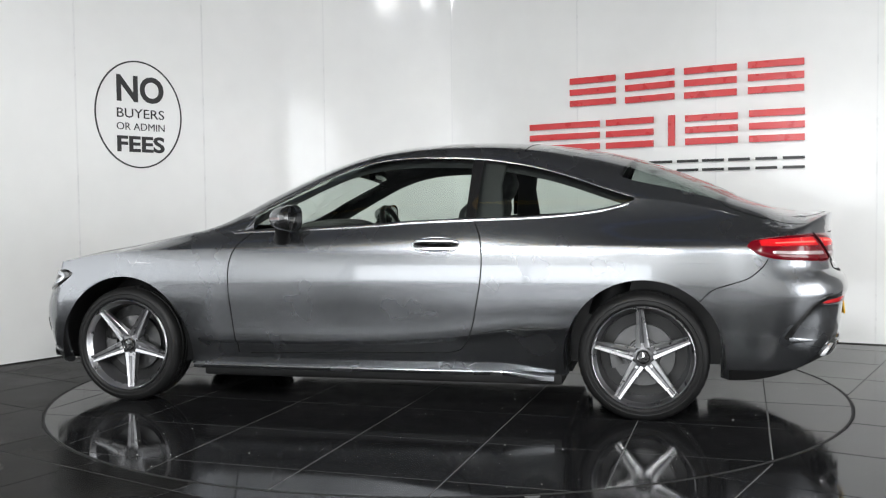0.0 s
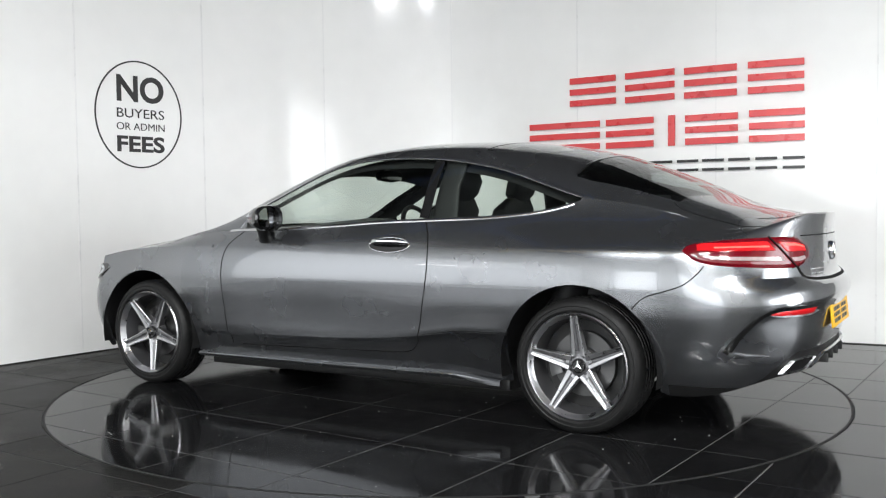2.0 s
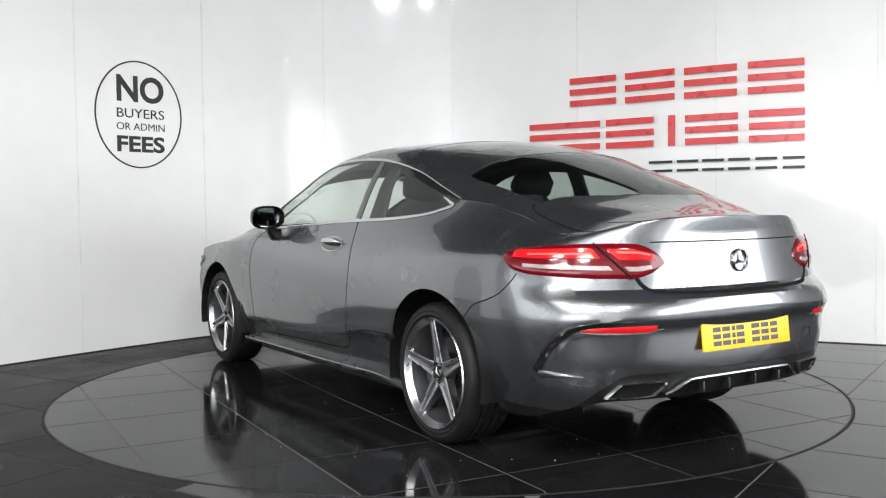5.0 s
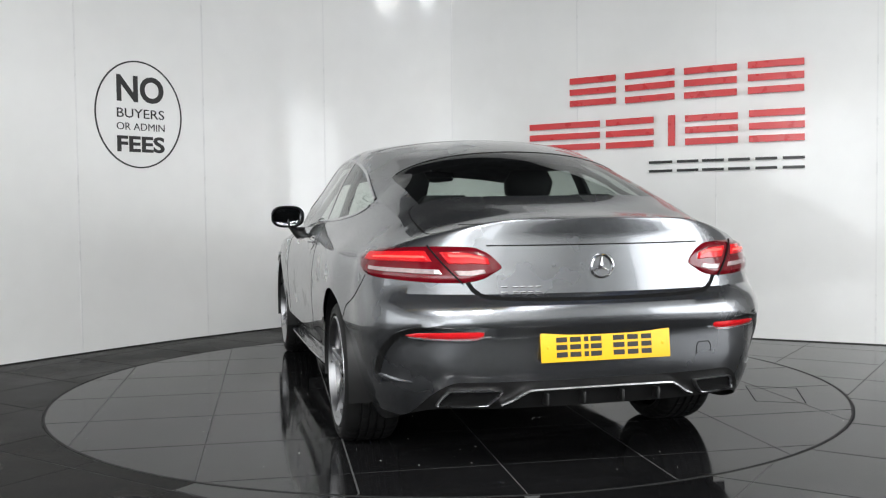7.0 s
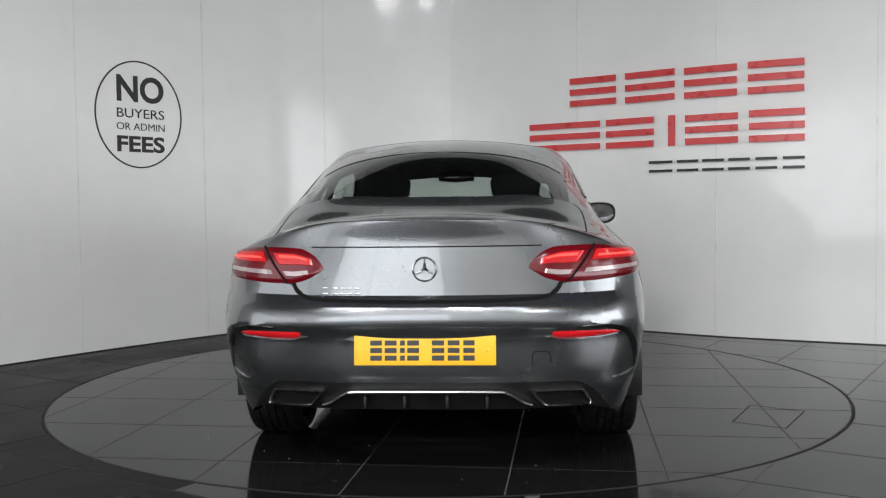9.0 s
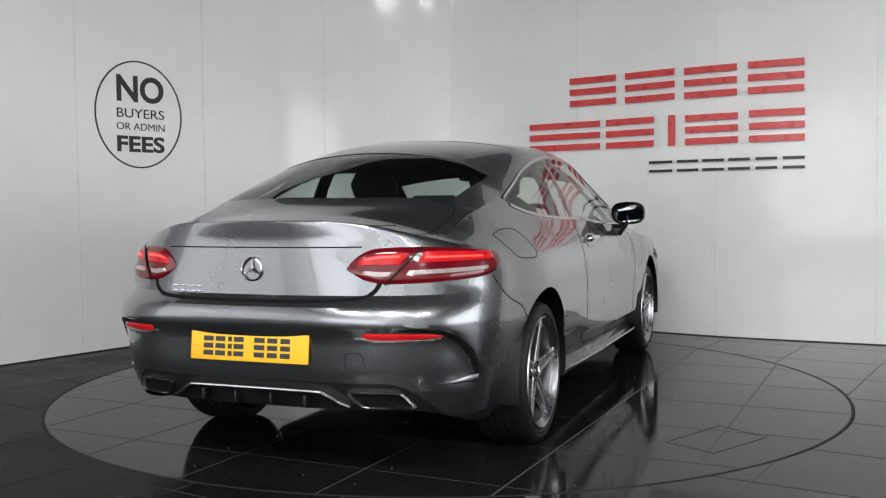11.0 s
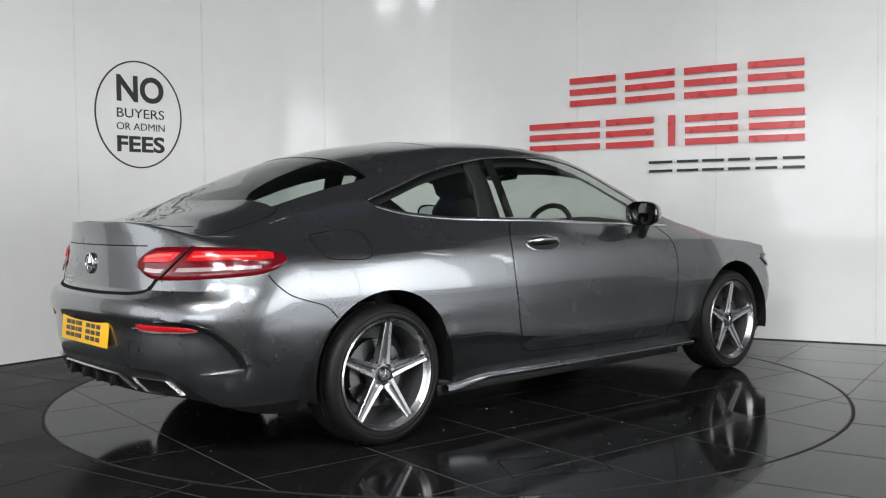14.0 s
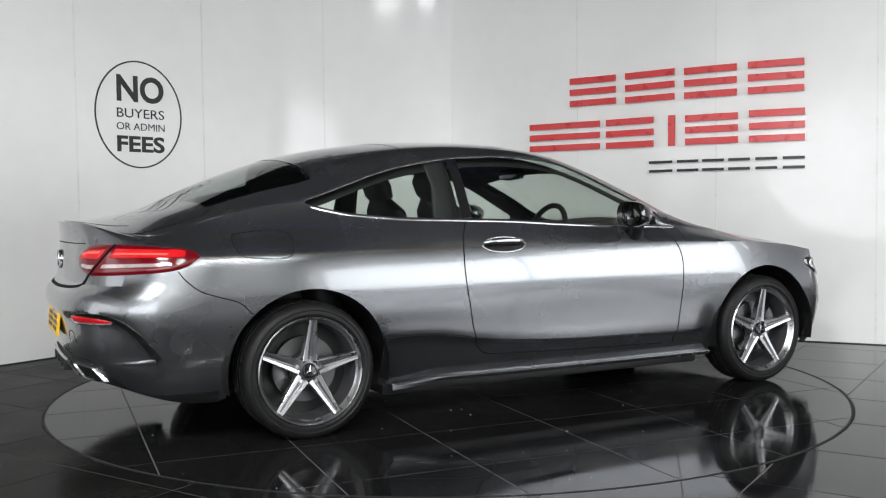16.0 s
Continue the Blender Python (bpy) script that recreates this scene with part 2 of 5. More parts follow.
def clip_circle(poly, r, keep_in):
    """Cut a small polygon by a circle, following the arc in short steps."""
    fine = []
    for a, b in zip(poly, poly[1:] + poly[:1]):
        fine += [(a[0] + (b[0] - a[0]) * k / 16, a[1] + (b[1] - a[1]) * k / 16) for k in range(16)]
    if keep_in:
        if all(math.hypot(*q) < r for q in poly):
            return poly
        if all(math.hypot(*q) > r for q in fine):
            return []
    else:
        if all(math.hypot(*q) > r for q in fine):
            return poly
        if all(math.hypot(*q) < r for q in poly):
            return []
    bad = [(math.hypot(*q) > r) == keep_in for q in fine]
    first = next(i for i in range(len(fine)) if not bad[i] and bad[i - 1])
    fine, bad = fine[first:] + fine[:first], bad[first:] + bad[:first]
    out, i, n = [], 0, len(fine)
    while i < n:
        if not bad[i]:
            out.append(fine[i])
            i += 1
            continue
        j = i
        while j < n and bad[j]:
            j += 1
        p, q = fine[i - 1], fine[j % n]
        a, b = math.atan2(p[1], p[0]), math.atan2(q[1], q[0])
        turn = (b - a + math.pi) % (2 * math.pi) - math.pi
        m = max(2, int(abs(turn) * r / 0.04))
        out += [(r * math.cos(a + turn * k / m), r * math.sin(a + turn * k / m)) for k in range(m + 1)]
        i = j
    clean = []
    for q in out:
        if not clean or math.hypot(q[0] - clean[-1][0], q[1] - clean[-1][1]) > 0.003:
            clean.append(q)
    return clean


def tile_mesh(poly, top, bevel=0.0015, depth=0.008):
    n = len(poly)
    area = sum(p[0] * q[1] - p[1] * q[0] for p, q in zip(poly, poly[1:] + poly[:1]))
    if area < 0:
        poly = poly[::-1]
    inner = []
    for i in range(n):
        p, q, e = Vector(poly[i - 1]), Vector(poly[i]), Vector(poly[(i + 1) % n])
        d1, d2 = (q - p).normalized(), (e - q).normalized()
        m = Vector((-d1.y - d2.y, d1.x + d2.x))
        inner.append(q + m.normalized() * bevel * 1.5 if m.length > 0.1 else q)
    bm = bmesh.new()
    a = [bm.verts.new((*q, top - depth)) for q in poly]
    b = [bm.verts.new((*q, top - bevel)) for q in poly]
    c = [bm.verts.new((*q, top)) for q in inner]
    for i in range(n):
        j = (i + 1) % n
        bm.faces.new((a[i], a[j], b[j], b[i]))
        bm.faces.new((b[i], b[j], c[j], c[i]))
    bm.faces.new(c)
    return bm


def disc(bm, r, z0, z1, n=160):
    lathe(bm, [(0.0, z1), (r, z1), (r, z0), (0.0, z0)], n, "z")
    bmesh.ops.remove_doubles(bm, verts=bm.verts, dist=1e-6)
    bmesh.ops.recalc_face_normals(bm, faces=bm.faces)
    return bm


def build_table():
    table = thing("turntable", "round turntable of polished black tiles flush with the floor", "turntable")
    part("bed", disc(bmesh.new(), TABLE_R - 0.012, -0.05, -0.0012), GROUT, table, "grey joints between the tiles")
    bm = bmesh.new()
    lathe(bm, [(TABLE_R - 0.012, -0.05), (TABLE_R - 0.012, 0.001), (TABLE_R - 0.003, 0.001), (TABLE_R - 0.003, -0.05)], 200, "z")
    part("edge_ring", bm, RIMGAP, table, "thin dark metal edge ring")
    pitch, joint, turn = 0.617, 0.004, radians(-4.2)
    c, s = math.cos(turn), math.sin(turn)
    for i in range(-5, 5):
        for j in range(-5, 5):
            x0, y0 = 0.02 + i * pitch, 0.115 + j * pitch
            sq = [(x0 + joint / 2, y0 + joint / 2), (x0 + pitch - joint / 2, y0 + joint / 2),
                  (x0 + pitch - joint / 2, y0 + pitch - joint / 2), (x0 + joint / 2, y0 + pitch - joint / 2)]
            sq = [(x * c - y * s, x * s + y * c) for x, y in sq]
            poly = clip_circle(sq, TABLE_R - 0.014, True)
            if len(poly) > 2 and abs(sum(a[0] * b[1] - a[1] * b[0] for a, b in zip(poly, poly[1:] + poly[:1]))) > 0.004:
                part("tile", tile_mesh(poly, 0.0), TILE, table, angle=10)
    # square inspection lid
    bm = bmesh.new()
    loop = [Vector(q) for q in ((-0.62, -1.65, 0.0), (-1.02, -1.46, 0.0), (-1.15, -1.68, 0.0), (-0.78, -1.88, 0.0))]
    pts = []
    for a, b in zip(loop, loop[1:] + loop[:1]):
        pts += [a.lerp(b, k / 8) for k in range(8)]
    ribbon(bm, pts, [Vector((0, 0, 1))] * len(pts), 0.005, 0.0008, True)
    part("lid_joint", bm, GAP, table, "dark square joint of an inspection lid")
    return table


def build_crumbs():
    """Pale crumbs lying on the table."""
    rnd = random.Random(4)
    bm = bmesh.new()
    for _ in range(260):
        a, r = rnd.uniform(0, 2 * math.pi), TABLE_R * math.sqrt(rnd.uniform(0.05, 0.97))
        s = rnd.choice((0.0008, 0.0010, 0.0013, 0.0018, 0.0026))
        m = Matrix.Translation((r * math.cos(a), r * math.sin(a), s * 0.5)) @ Matrix.Rotation(rnd.uniform(0, 3), 4, "Z") @ Matrix.Diagonal((s * rnd.uniform(0.7, 1.5), s, s * 0.7, 1))
        bmesh.ops.create_icosphere(bm, subdivisions=1, radius=1, matrix=m)
    ob = new("crumbs", mesh("crumbs", bm, DUST))
    return tagged(ob, "pale crumbs of grit scattered on the turntable", "grit", kind="stuff")


def build_floor():
    floor = thing("floor", "dark dusty tiled showroom floor", "floor", kind="structure")
    bm = bmesh.new()
    n = 240
    lathe(bm, [(TABLE_R + 0.002, -0.06), (TABLE_R + 0.002, -0.0015), (13.0, -0.0015), (13.0, -0.06)], n, "z")
    bmesh.ops.recalc_face_normals(bm, faces=bm.faces)
    part("bed", bm, GROUT, floor, "grey joints between the tiles")
    pitch, joint, turn = 0.617, 0.004, radians(-33)
    c, s = math.cos(turn), math.sin(turn)
    far = bmesh.new()
    for i in range(-20, 20):
        for j in range(-20, 20):
            x0, y0 = 0.28 + i * pitch, 0.1 + j * pitch
            sq = [(x0 + joint / 2, y0 + joint / 2), (x0 + pitch - joint / 2, y0 + joint / 2),
                  (x0 + pitch - joint / 2, y0 + pitch - joint / 2), (x0 + joint / 2, y0 + pitch - joint / 2)]
            sq = [(x * c - y * s, x * s + y * c) for x, y in sq]
            mx, my = sum(q[0] for q in sq) / 4, sum(q[1] for q in sq) / 4
            if abs(mx) > 7.3 or my > 4.6 or my < -10.8:
                continue
            poly = clip_circle(sq, TABLE_R + 0.003, False)
            if len(poly) < 3 or abs(sum(a[0] * b[1] - a[1] * b[0] for a, b in zip(poly, poly[1:] + poly[:1]))) < 0.004:
                continue
            if math.hypot(mx, my) < 4.4 and my > -3.6:
                part("tile", tile_mesh(poly, 0.0), FLOORTILE if mx < -0.9 else TILE, floor, angle=10)
            else:
                far.faces.new([far.verts.new((*q, 0.0)) for q in poly])
    tagged(part("far_tiles", far, FLOORTILE, floor), kind="stuff")
    return floor


def build_hall():
    ob = new("wall_front", mesh("wall_front", box(bmesh.new(), (15.4, 0.2, 5.6), (0, 5.2, 2.8)), HALL))
    tagged(ob, "plain pale painted hall wall", "wall", kind="structure")
    # walls with a long unseen window each, added to brighten the paint
    for k, (name, at, length) in enumerate((("wall_back", (0, -11.6), 15.4), ("wall_right", (7.6, -3.2), 17.0), ("wall_left", (-7.6, -3.2), 17.0))):
        (cx, cy, cz), (w, h), turn, watts = FILL_WINDOWS[k]
        bm = bmesh.new()
        u0 = (cx - at[0], cy - at[1], at[1] - cy)[k]
        a, b = -length / 2, length / 2
        for lo, hi, z0, z1 in ((a, u0 - w / 2, 0, 5.6), (u0 + w / 2, b, 0, 5.6), (u0 - w / 2, u0 + w / 2, 0, cz - h / 2), (u0 - w / 2, u0 + w / 2, cz + h / 2, 5.6)):
            size = (hi - lo, 0.2, z1 - z0)
            mid = ((lo + hi) / 2, 0, (z0 + z1) / 2)
            box(bm, size, mid)
        bmesh.ops.transform(bm, verts=bm.verts, matrix=pose(at[0], at[1], 0, 0, 0, turn))
        ob = new(name, mesh(name, bm, HALL))
        tagged(ob, "pale painted hall wall with a long added window", "wall", kind="structure")
        win = thing("window_%d" % (k + 1), "long unseen window with grey metal frame, added for light", "window", kind="structure")
        win.matrix_basis = pose(cx, cy, cz, 0, 0, turn)
        n = int(w / 3)
        for i in range(n + 1):
            part("mullion", box(bmesh.new(), (0.06, 0.10, h), (-w / 2 + w * i / n, 0, 0), 0.006), TRIM, win)
        for z in (-h / 2 + 0.03, h / 2 - 0.03):
            part("rail", box(bmesh.new(), (w, 0.11, 0.06), (0, 0, z), 0.006), TRIM, win)
        # added area light filling the opening; no such window is in view
        light = bpy.data.lights.new("window_fill", "AREA")
        light.shape, light.size, light.size_y, light.energy, light.color = "RECTANGLE", w, h, watts, (0.97, 1.0, 1.03)
        sun = new("window_fill", light)
        sun.matrix_basis = pose(cx, cy, cz, 0, 0, turn) @ pose(0, -0.08, 0, 90, 0, 0)
    ob = new("ceiling", mesh("ceiling", box(bmesh.new(), (15.4, 17, 0.2), (0, -3.2, 5.7)), CEIL))
    tagged(ob, "dark hall ceiling high above the showroom", "ceiling", kind="structure")
    for k, (y, m, lab) in enumerate(((-1.5, BEAMB, "blue painted steel roof beam"), (-5.0, BEAMY, "yellow painted steel roof beam"), (-8.5, BEAMB, "blue painted steel roof beam"))):
        bm = bmesh.new()
        box(bm, (15.0, 0.22, 0.025), (0, y, 5.15))
        box(bm, (15.0, 0.22, 0.025), (0, y, 5.55))
        box(bm, (15.0, 0.02, 0.38), (0, y, 5.35))
        ob = new("roof_beam", mesh("roof_beam", bm, m))
        tagged(ob, lab, "beam", kind="structure")


def build_lamps():
    for x, y, watts in LAMPS:
        lamp = thing("ceiling_lamp", "long white ceiling light hanging from thin rods", "ceiling light", "hall lights")
        lamp.location = (x, y, LAMP_Z)
        part("housing", box(bmesh.new(), (1.56, 0.2, 0.07), (0, 0, 0.05), 0.012), TRIM, lamp)
        part("diffuser", box(bmesh.new(), (1.5, 0.15, 0.012), (0, 0, 0.010), 0.003), TUBE, lamp, "glowing white diffuser")
        for u in (-0.6, 0.6):
            bm = bmesh.new()
            lathe(bm, [(0.006, 0.08), (0.006, 0.15)], 8, "z")
            part("rod", bm, STEEL, lamp, at=pose(u, 0, 0))
        light = bpy.data.lights.new("ceiling_light", "AREA")
        light.shape, light.size, light.size_y, light.energy = "RECTANGLE", 1.5, 0.14, watts
        light.color = (0.985, 1.0, 1.0)
        ob = new("ceiling_light", light)
        ob.location = (x, y, LAMP_Z - 0.005)
    for x, y, z, turn, lean in SPOTS:
        lamp = thing("wall_lamp", "narrow white lamp on the hall wall", "wall light", "wall lights")
        lamp.matrix_basis = pose(x, y, z, 0, 0, turn) @ pose(0, 0, 0, 0, lean, 0)
        part("back_plate", box(bmesh.new(), (0.16, 0.10, 0.92), (0, 0, 0), 0.01), TRIM, lamp)
        part("diffuser", box(bmesh.new(), (0.10, 0.05, 0.86), (0, 0.07, 0), 0.02), TUBE, lamp)


# ---- signs ----


def text_mesh(txt, size_z, s0, s1, z0, z1, off, depth, bold=0.0):
    """Built-in lettering, bent onto the wall, filling s0..s1 along it and z0..z1 up it."""
    cu = bpy.data.curves.new("lettering", "FONT")
    cu.body, cu.size, cu.resolution_u, cu.offset = txt, 1.0, 4, bold
    tmp = new("lettering", cu)
    me = bpy.data.meshes.new_from_object(tmp.evaluated_get(bpy.context.evaluated_depsgraph_get()))
    bpy.data.objects.remove(tmp)
    bm = bmesh.new()
    bm.from_mesh(me)
    bpy.data.meshes.remove(me)
    bmesh.ops.triangulate(bm, faces=bm.faces)
    r = bmesh.ops.extrude_face_region(bm, geom=bm.faces[:])
    for e in r["geom"]:
        if isinstance(e, bmesh.types.BMVert):
            e.co.z += 1.0
    xs, ys = [v.co.x for v in bm.verts], [v.co.y for v in bm.verts]
    xa, xb, ya, yb = min(xs), max(xs), min(ys), max(ys)
    for v in bm.verts:
        v.co = wall_at(s0 + (v.co.x - xa) / (xb - xa) * (s1 - s0), z0 + (v.co.y - ya) / (yb - ya) * (z1 - z0), off + depth * v.co.z)
    bmesh.ops.recalc_face_normals(bm, faces=bm.faces)
    return bm


def wall_slab(bm, s0, s1, z0, z1, off, depth):
    n = max(1, int((s1 - s0) / 0.08))
    rows = []
    for i in range(n + 1):
        s = s0 + (s1 - s0) * i / n
        rows.append([wall_at(s, z, o) for z, o in ((z0, off), (z0, off + depth), (z1, off + depth), (z1, off), (z0, off))])
    vs = grid(bm, rows)
    bm.faces.new(vs[0][:4])
    bm.faces.new(vs[-1][:4][::-1])
    return bm


def build_signs():
    sign = thing("round_notice", "round black-outlined notice lettered on the white wall", "sign")
    bm = bmesh.new()
    n, cs, cz, ra, rb = 96, 3.148, 1.824, 0.385, 0.415
    rows = []
    for i in range(n):
        a = 2 * math.pi * i / n
        rows.append([wall_at(cs + math.cos(a) * (ra + d), cz + math.sin(a) * (rb + d), o) for d, o in ((-0.006, 0.0), (-0.006, 0.004), (0.006, 0.004), (0.006, 0.0))])
    rows.append(rows[0])
    grid(bm, rows)
    bmesh.ops.remove_doubles(bm, verts=bm.verts, dist=1e-6)
    bmesh.ops.recalc_face_normals(bm, faces=bm.faces)
    part("ring", bm, INK, sign)
    for txt, z0, z1, bold, sa, sb in (("NO", 1.918, 2.128, 0.028, 2.952, 3.376), ("BUYERS", 1.796, 1.869, 0.0, 2.950, 3.376),
                                      ("OR ADMIN", 1.700, 1.757, -0.006, 2.946, 3.378), ("FEES", 1.528, 1.656, 0.03, 2.946, 3.374)):
        part("lettering", text_mesh(txt, 1, sa, sb, z0, z1, 0.0015, 0.003, bold), INK, sign)
    # the dealer's mark: plain red and black bars in rows, standing off the wall
    mark = thing("dealer_sign", "rows of raised red and small black bars on the wall", "sign")
    for s0, s1, z0, z1, m in ((7.347, 7.778, 1.935, 2.18, SIGNRED), (7.874, 8.314, 1.928, 2.18, SIGNRED), (8.402, 8.822, 1.924, 2.172, SIGNRED), (8.908, 9.321, 1.926, 2.176, SIGNRED),
                              (6.944, 7.626, 1.556, 1.80, SIGNRED), (7.691, 8.128, 1.553, 1.80, SIGNRED), (8.264, 8.319, 1.55, 1.80, SIGNRED), (8.411, 8.831, 1.551, 1.79, SIGNRED), (8.918, 9.327, 1.549, 1.798, SIGNRED)):
        bars = 1 if s1 - s0 < 0.1 else 3
        for k in range(bars):
            h = (z1 - z0) if bars == 1 else 0.052
            za = z0 + (z1 - z0 - h) * (k / 2 if bars > 1 else 0)
            bm = wall_slab(bmesh.new(), s0, s1, za, za + h, 0.012, 0.02)
            bmesh.ops.recalc_face_normals(bm, faces=bm.faces)
            part("bar", bm, m, mark, angle=30)
    for s0, s1 in ((8.091, 8.294), (8.338, 8.516), (8.549, 8.722), (8.757, 8.923), (8.966, 9.127), (9.168, 9.329)):
        for za in (1.337, 1.410):
            bm = wall_slab(bmesh.new(), s0, s1, za, za + 0.021, 0.012, 0.014)
            bmesh.ops.recalc_face_normals(bm, faces=bm.faces)
            part("small_bar", bm, INK, mark, "small black bar", angle=30)


# ---- the car's skin: x forward from the rear axle, y to its left, z up ----
HUB_Z, BASE = 0.318, 2.84
ARCH = 0.386
XS_R, XS_F = -0.41, 3.24

side_y = smooth_table((0.16, 0.745), (0.22, 0.778), (0.30, 0.816), (0.40, 0.857), (0.416, 0.864), (0.432, 0.888), (0.50, 0.897), (0.60, 0.905), (0.68, 0.905), (0.76, 0.899), (0.82, 0.889), (0.87, 0.875),
                      (0.92, 0.848), (0.96, 0.815), (1.04, 0.74))
tail_x = smooth_table((0.18, -0.85), (0.26, -0.925), (0.34, -0.972), (0.40, -0.995), (0.45, -1.008), (0.52, -1.016), (0.575, -1.022), (0.605, -1.034), (0.63, -1.048), (0.665, -1.047), (0.705, -1.035), (0.735, -0.992), (0.85, -0.985),
                      (0.95, -0.978), (1.0, -0.985), (1.03, -0.988))
tail_n = smooth_table((0.2, 3.0), (0.6, 2.9), (0.75, 2.5), (0.9, 2.3), (1.03, 2.3))
nose_x = smooth_table((0.16, 3.44), (0.25, 3.53), (0.4, 3.57), (0.52, 3.58), (0.62, 3.55), (0.68, 3.50), (0.72, 3.44), (0.76, 3.38), (0.82, 3.30), (0.86, 3.26))
BELT_Y = smooth_table((2.6, 0.80), (2.3, 0.80), (1.8, 0.80), (1.0, 0.80), (0.6, 0.785), (0.3, 0.755), (0.05, 0.722), (-0.2, 0.70), (-0.45, 0.675), (-0.7, 0.645))
BELT_Z = smooth_table((3.2, 0.84), (2.8, 0.885), (2.5, 0.92), (2.3, 0.945), (2.09, 0.955), (1.76, 0.965), (1.44, 0.98), (1.13, 1.0), (0.83, 1.01), (0.53, 1.02), (0.25, 1.028),
                      (0.03, 1.028), (-0.2, 1.02), (-0.45, 1.0), (-0.7, 0.965))
LOW_Z = smooth_table((2.3, 0.945), (2.09, 0.955), (1.76, 0.965), (1.44, 0.98), (1.13, 1.0), (0.83, 1.01), (0.53, 1.02), (0.39, 1.03), (0.25, 1.045), (0.11, 1.075), (0.03, 1.097), (-0.12, 1.085), (-0.3, 1.05), (-0.5, 1.005), (-0.7, 0.965))
DLO_Z = smooth_table((2.12, 1.02), (1.93, 1.115), (1.77, 1.195), (1.64, 1.255), (1.48, 1.305), (1.32, 1.328), (1.16, 1.333), (1.0, 1.33), (0.85, 1.32), (0.7, 1.30),
                     (0.55, 1.27), (0.4, 1.23), (0.26, 1.18), (0.11, 1.128), (0.03, 1.10))
RAIL_Y = smooth_table((3.2, 0.76), (2.8, 0.77), (2.4, 0.775), (2.2, 0.745), (1.93, 0.69), (1.64, 0.64), (1.3, 0.615), (1.0, 0.605), (0.7, 0.597), (0.4, 0.594), (0.1, 0.592), (-0.2, 0.59), (-0.45, 0.582), (-0.7, 0.57))
RAIL_Z = smooth_table((3.2, 0.845), (2.8, 0.895), (2.5, 0.93), (2.36, 0.96), (2.1, 1.085), (1.93, 1.165), (1.77, 1.235), (1.64, 1.292), (1.48, 1.34), (1.32, 1.37), (1.0, 1.388), (0.7, 1.378),
                      (0.4, 1.322), (0.1, 1.25), (-0.2, 1.168), (-0.45, 1.092), (-0.7, 1.015))
TOP_Z = smooth_table((3.56, 0.655), (3.50, 0.70), (3.40, 0.755), (3.26, 0.812), (3.05, 0.872), (2.85, 0.912), (2.65, 0.947), (2.49, 0.968), (2.40, 1.0), (2.18, 1.13), (2.02, 1.215), (1.87, 1.29), (1.69, 1.355), (1.51, 1.398),
                     (1.33, 1.425), (1.1, 1.44), (0.9, 1.442), (0.64, 1.43), (0.47, 1.415), (0.30, 1.39), (0.04, 1.332), (-0.18, 1.258), (-0.33, 1.2), (-0.46, 1.142), (-0.55, 1.098), (-0.64, 1.068), (-0.79, 1.038), (-0.91, 1.022), (-0.99, 1.022))
BOW = smooth_table((3.5, 0.0), (3.2, 0.0), (2.9, 0.02), (2.45, 0.10), (1.6, 0.06), (1.0, 0.0), (0.6, -0.01), (0.2, -0.05), (0.1, -0.07), (-0.39, -0.13), (-0.6, -0.09), (-0.78, -0.03), (-0.92, 0.0))
CREASE_Z = smooth_table((3.3, 0.775), (3.0, 0.825), (2.6, 0.852), (2.0, 0.862), (1.0, 0.872), (0.0, 0.872), (-0.41, 0.875))


BELT_Y, BELT_Z, RAIL_Y, RAIL_Z = (calm(f, -0.7, 3.2, 0.08) for f in (BELT_Y, BELT_Z, RAIL_Y, RAIL_Z))
TOP_Z, DLO_Z = calm(TOP_Z, -0.99, 3.56, 0.035), calm(DLO_Z, 0.03, 2.12, 0.05)


def haunch(x, z):
    up = ease(0.30, 0.6, z) * (1 - ease(0.86, 1.0, z))
    rear = math.exp(-((x + 0.05) / 0.42) ** 2) * 0.012
    front = math.exp(-((x - 2.84) / 0.42) ** 2) * 0.006
    waist = -0.008 * math.exp(-((x - 1.5) / 0.6) ** 2) * ease(0.3, 0.45, z) * (1 - ease(0.5, 0.7, z))
    return (rear + front) * up + waist - 0.045 * ease(2.5, 3.3, x) * ease(0.4, 0.85, z) - 0.030 * ease(-0.02, 0.48, -x)


plain_y = smooth_table((0.16, 0.77), (0.22, 0.810), (0.30, 0.844), (0.40, 0.873), (0.50, 0.893), (0.60, 0.905), (0.68, 0.905), (0.76, 0.899), (0.82, 0.889), (0.87, 0.875),
                       (0.92, 0.848), (0.96, 0.815), (1.04, 0.74))


STEP_Z = smooth_table((0.3, 0.448), (0.6, 0.445), (0.86, 0.412), (1.1, 0.388), (1.57, 0.366), (2.45, 0.358))


def side_at(x, z):
    """Half width: the doors have a step low down, the wings do not."""
    low = STEP_Z(x)
    zs = z + (0.432 - low) * (1 - ease(low + 0.02, low + 0.25, z))
    w = ease(0.30, 0.42, x) * (1 - ease(2.30, 2.45, x))
    return side_y(zs) * w + plain_y(z) * (1 - w) + haunch(x, z)


OUTLET = smooth_table((0.39, 119.5), (0.47, 121), (0.53, 125), (0.585, 131), (0.612, 139))


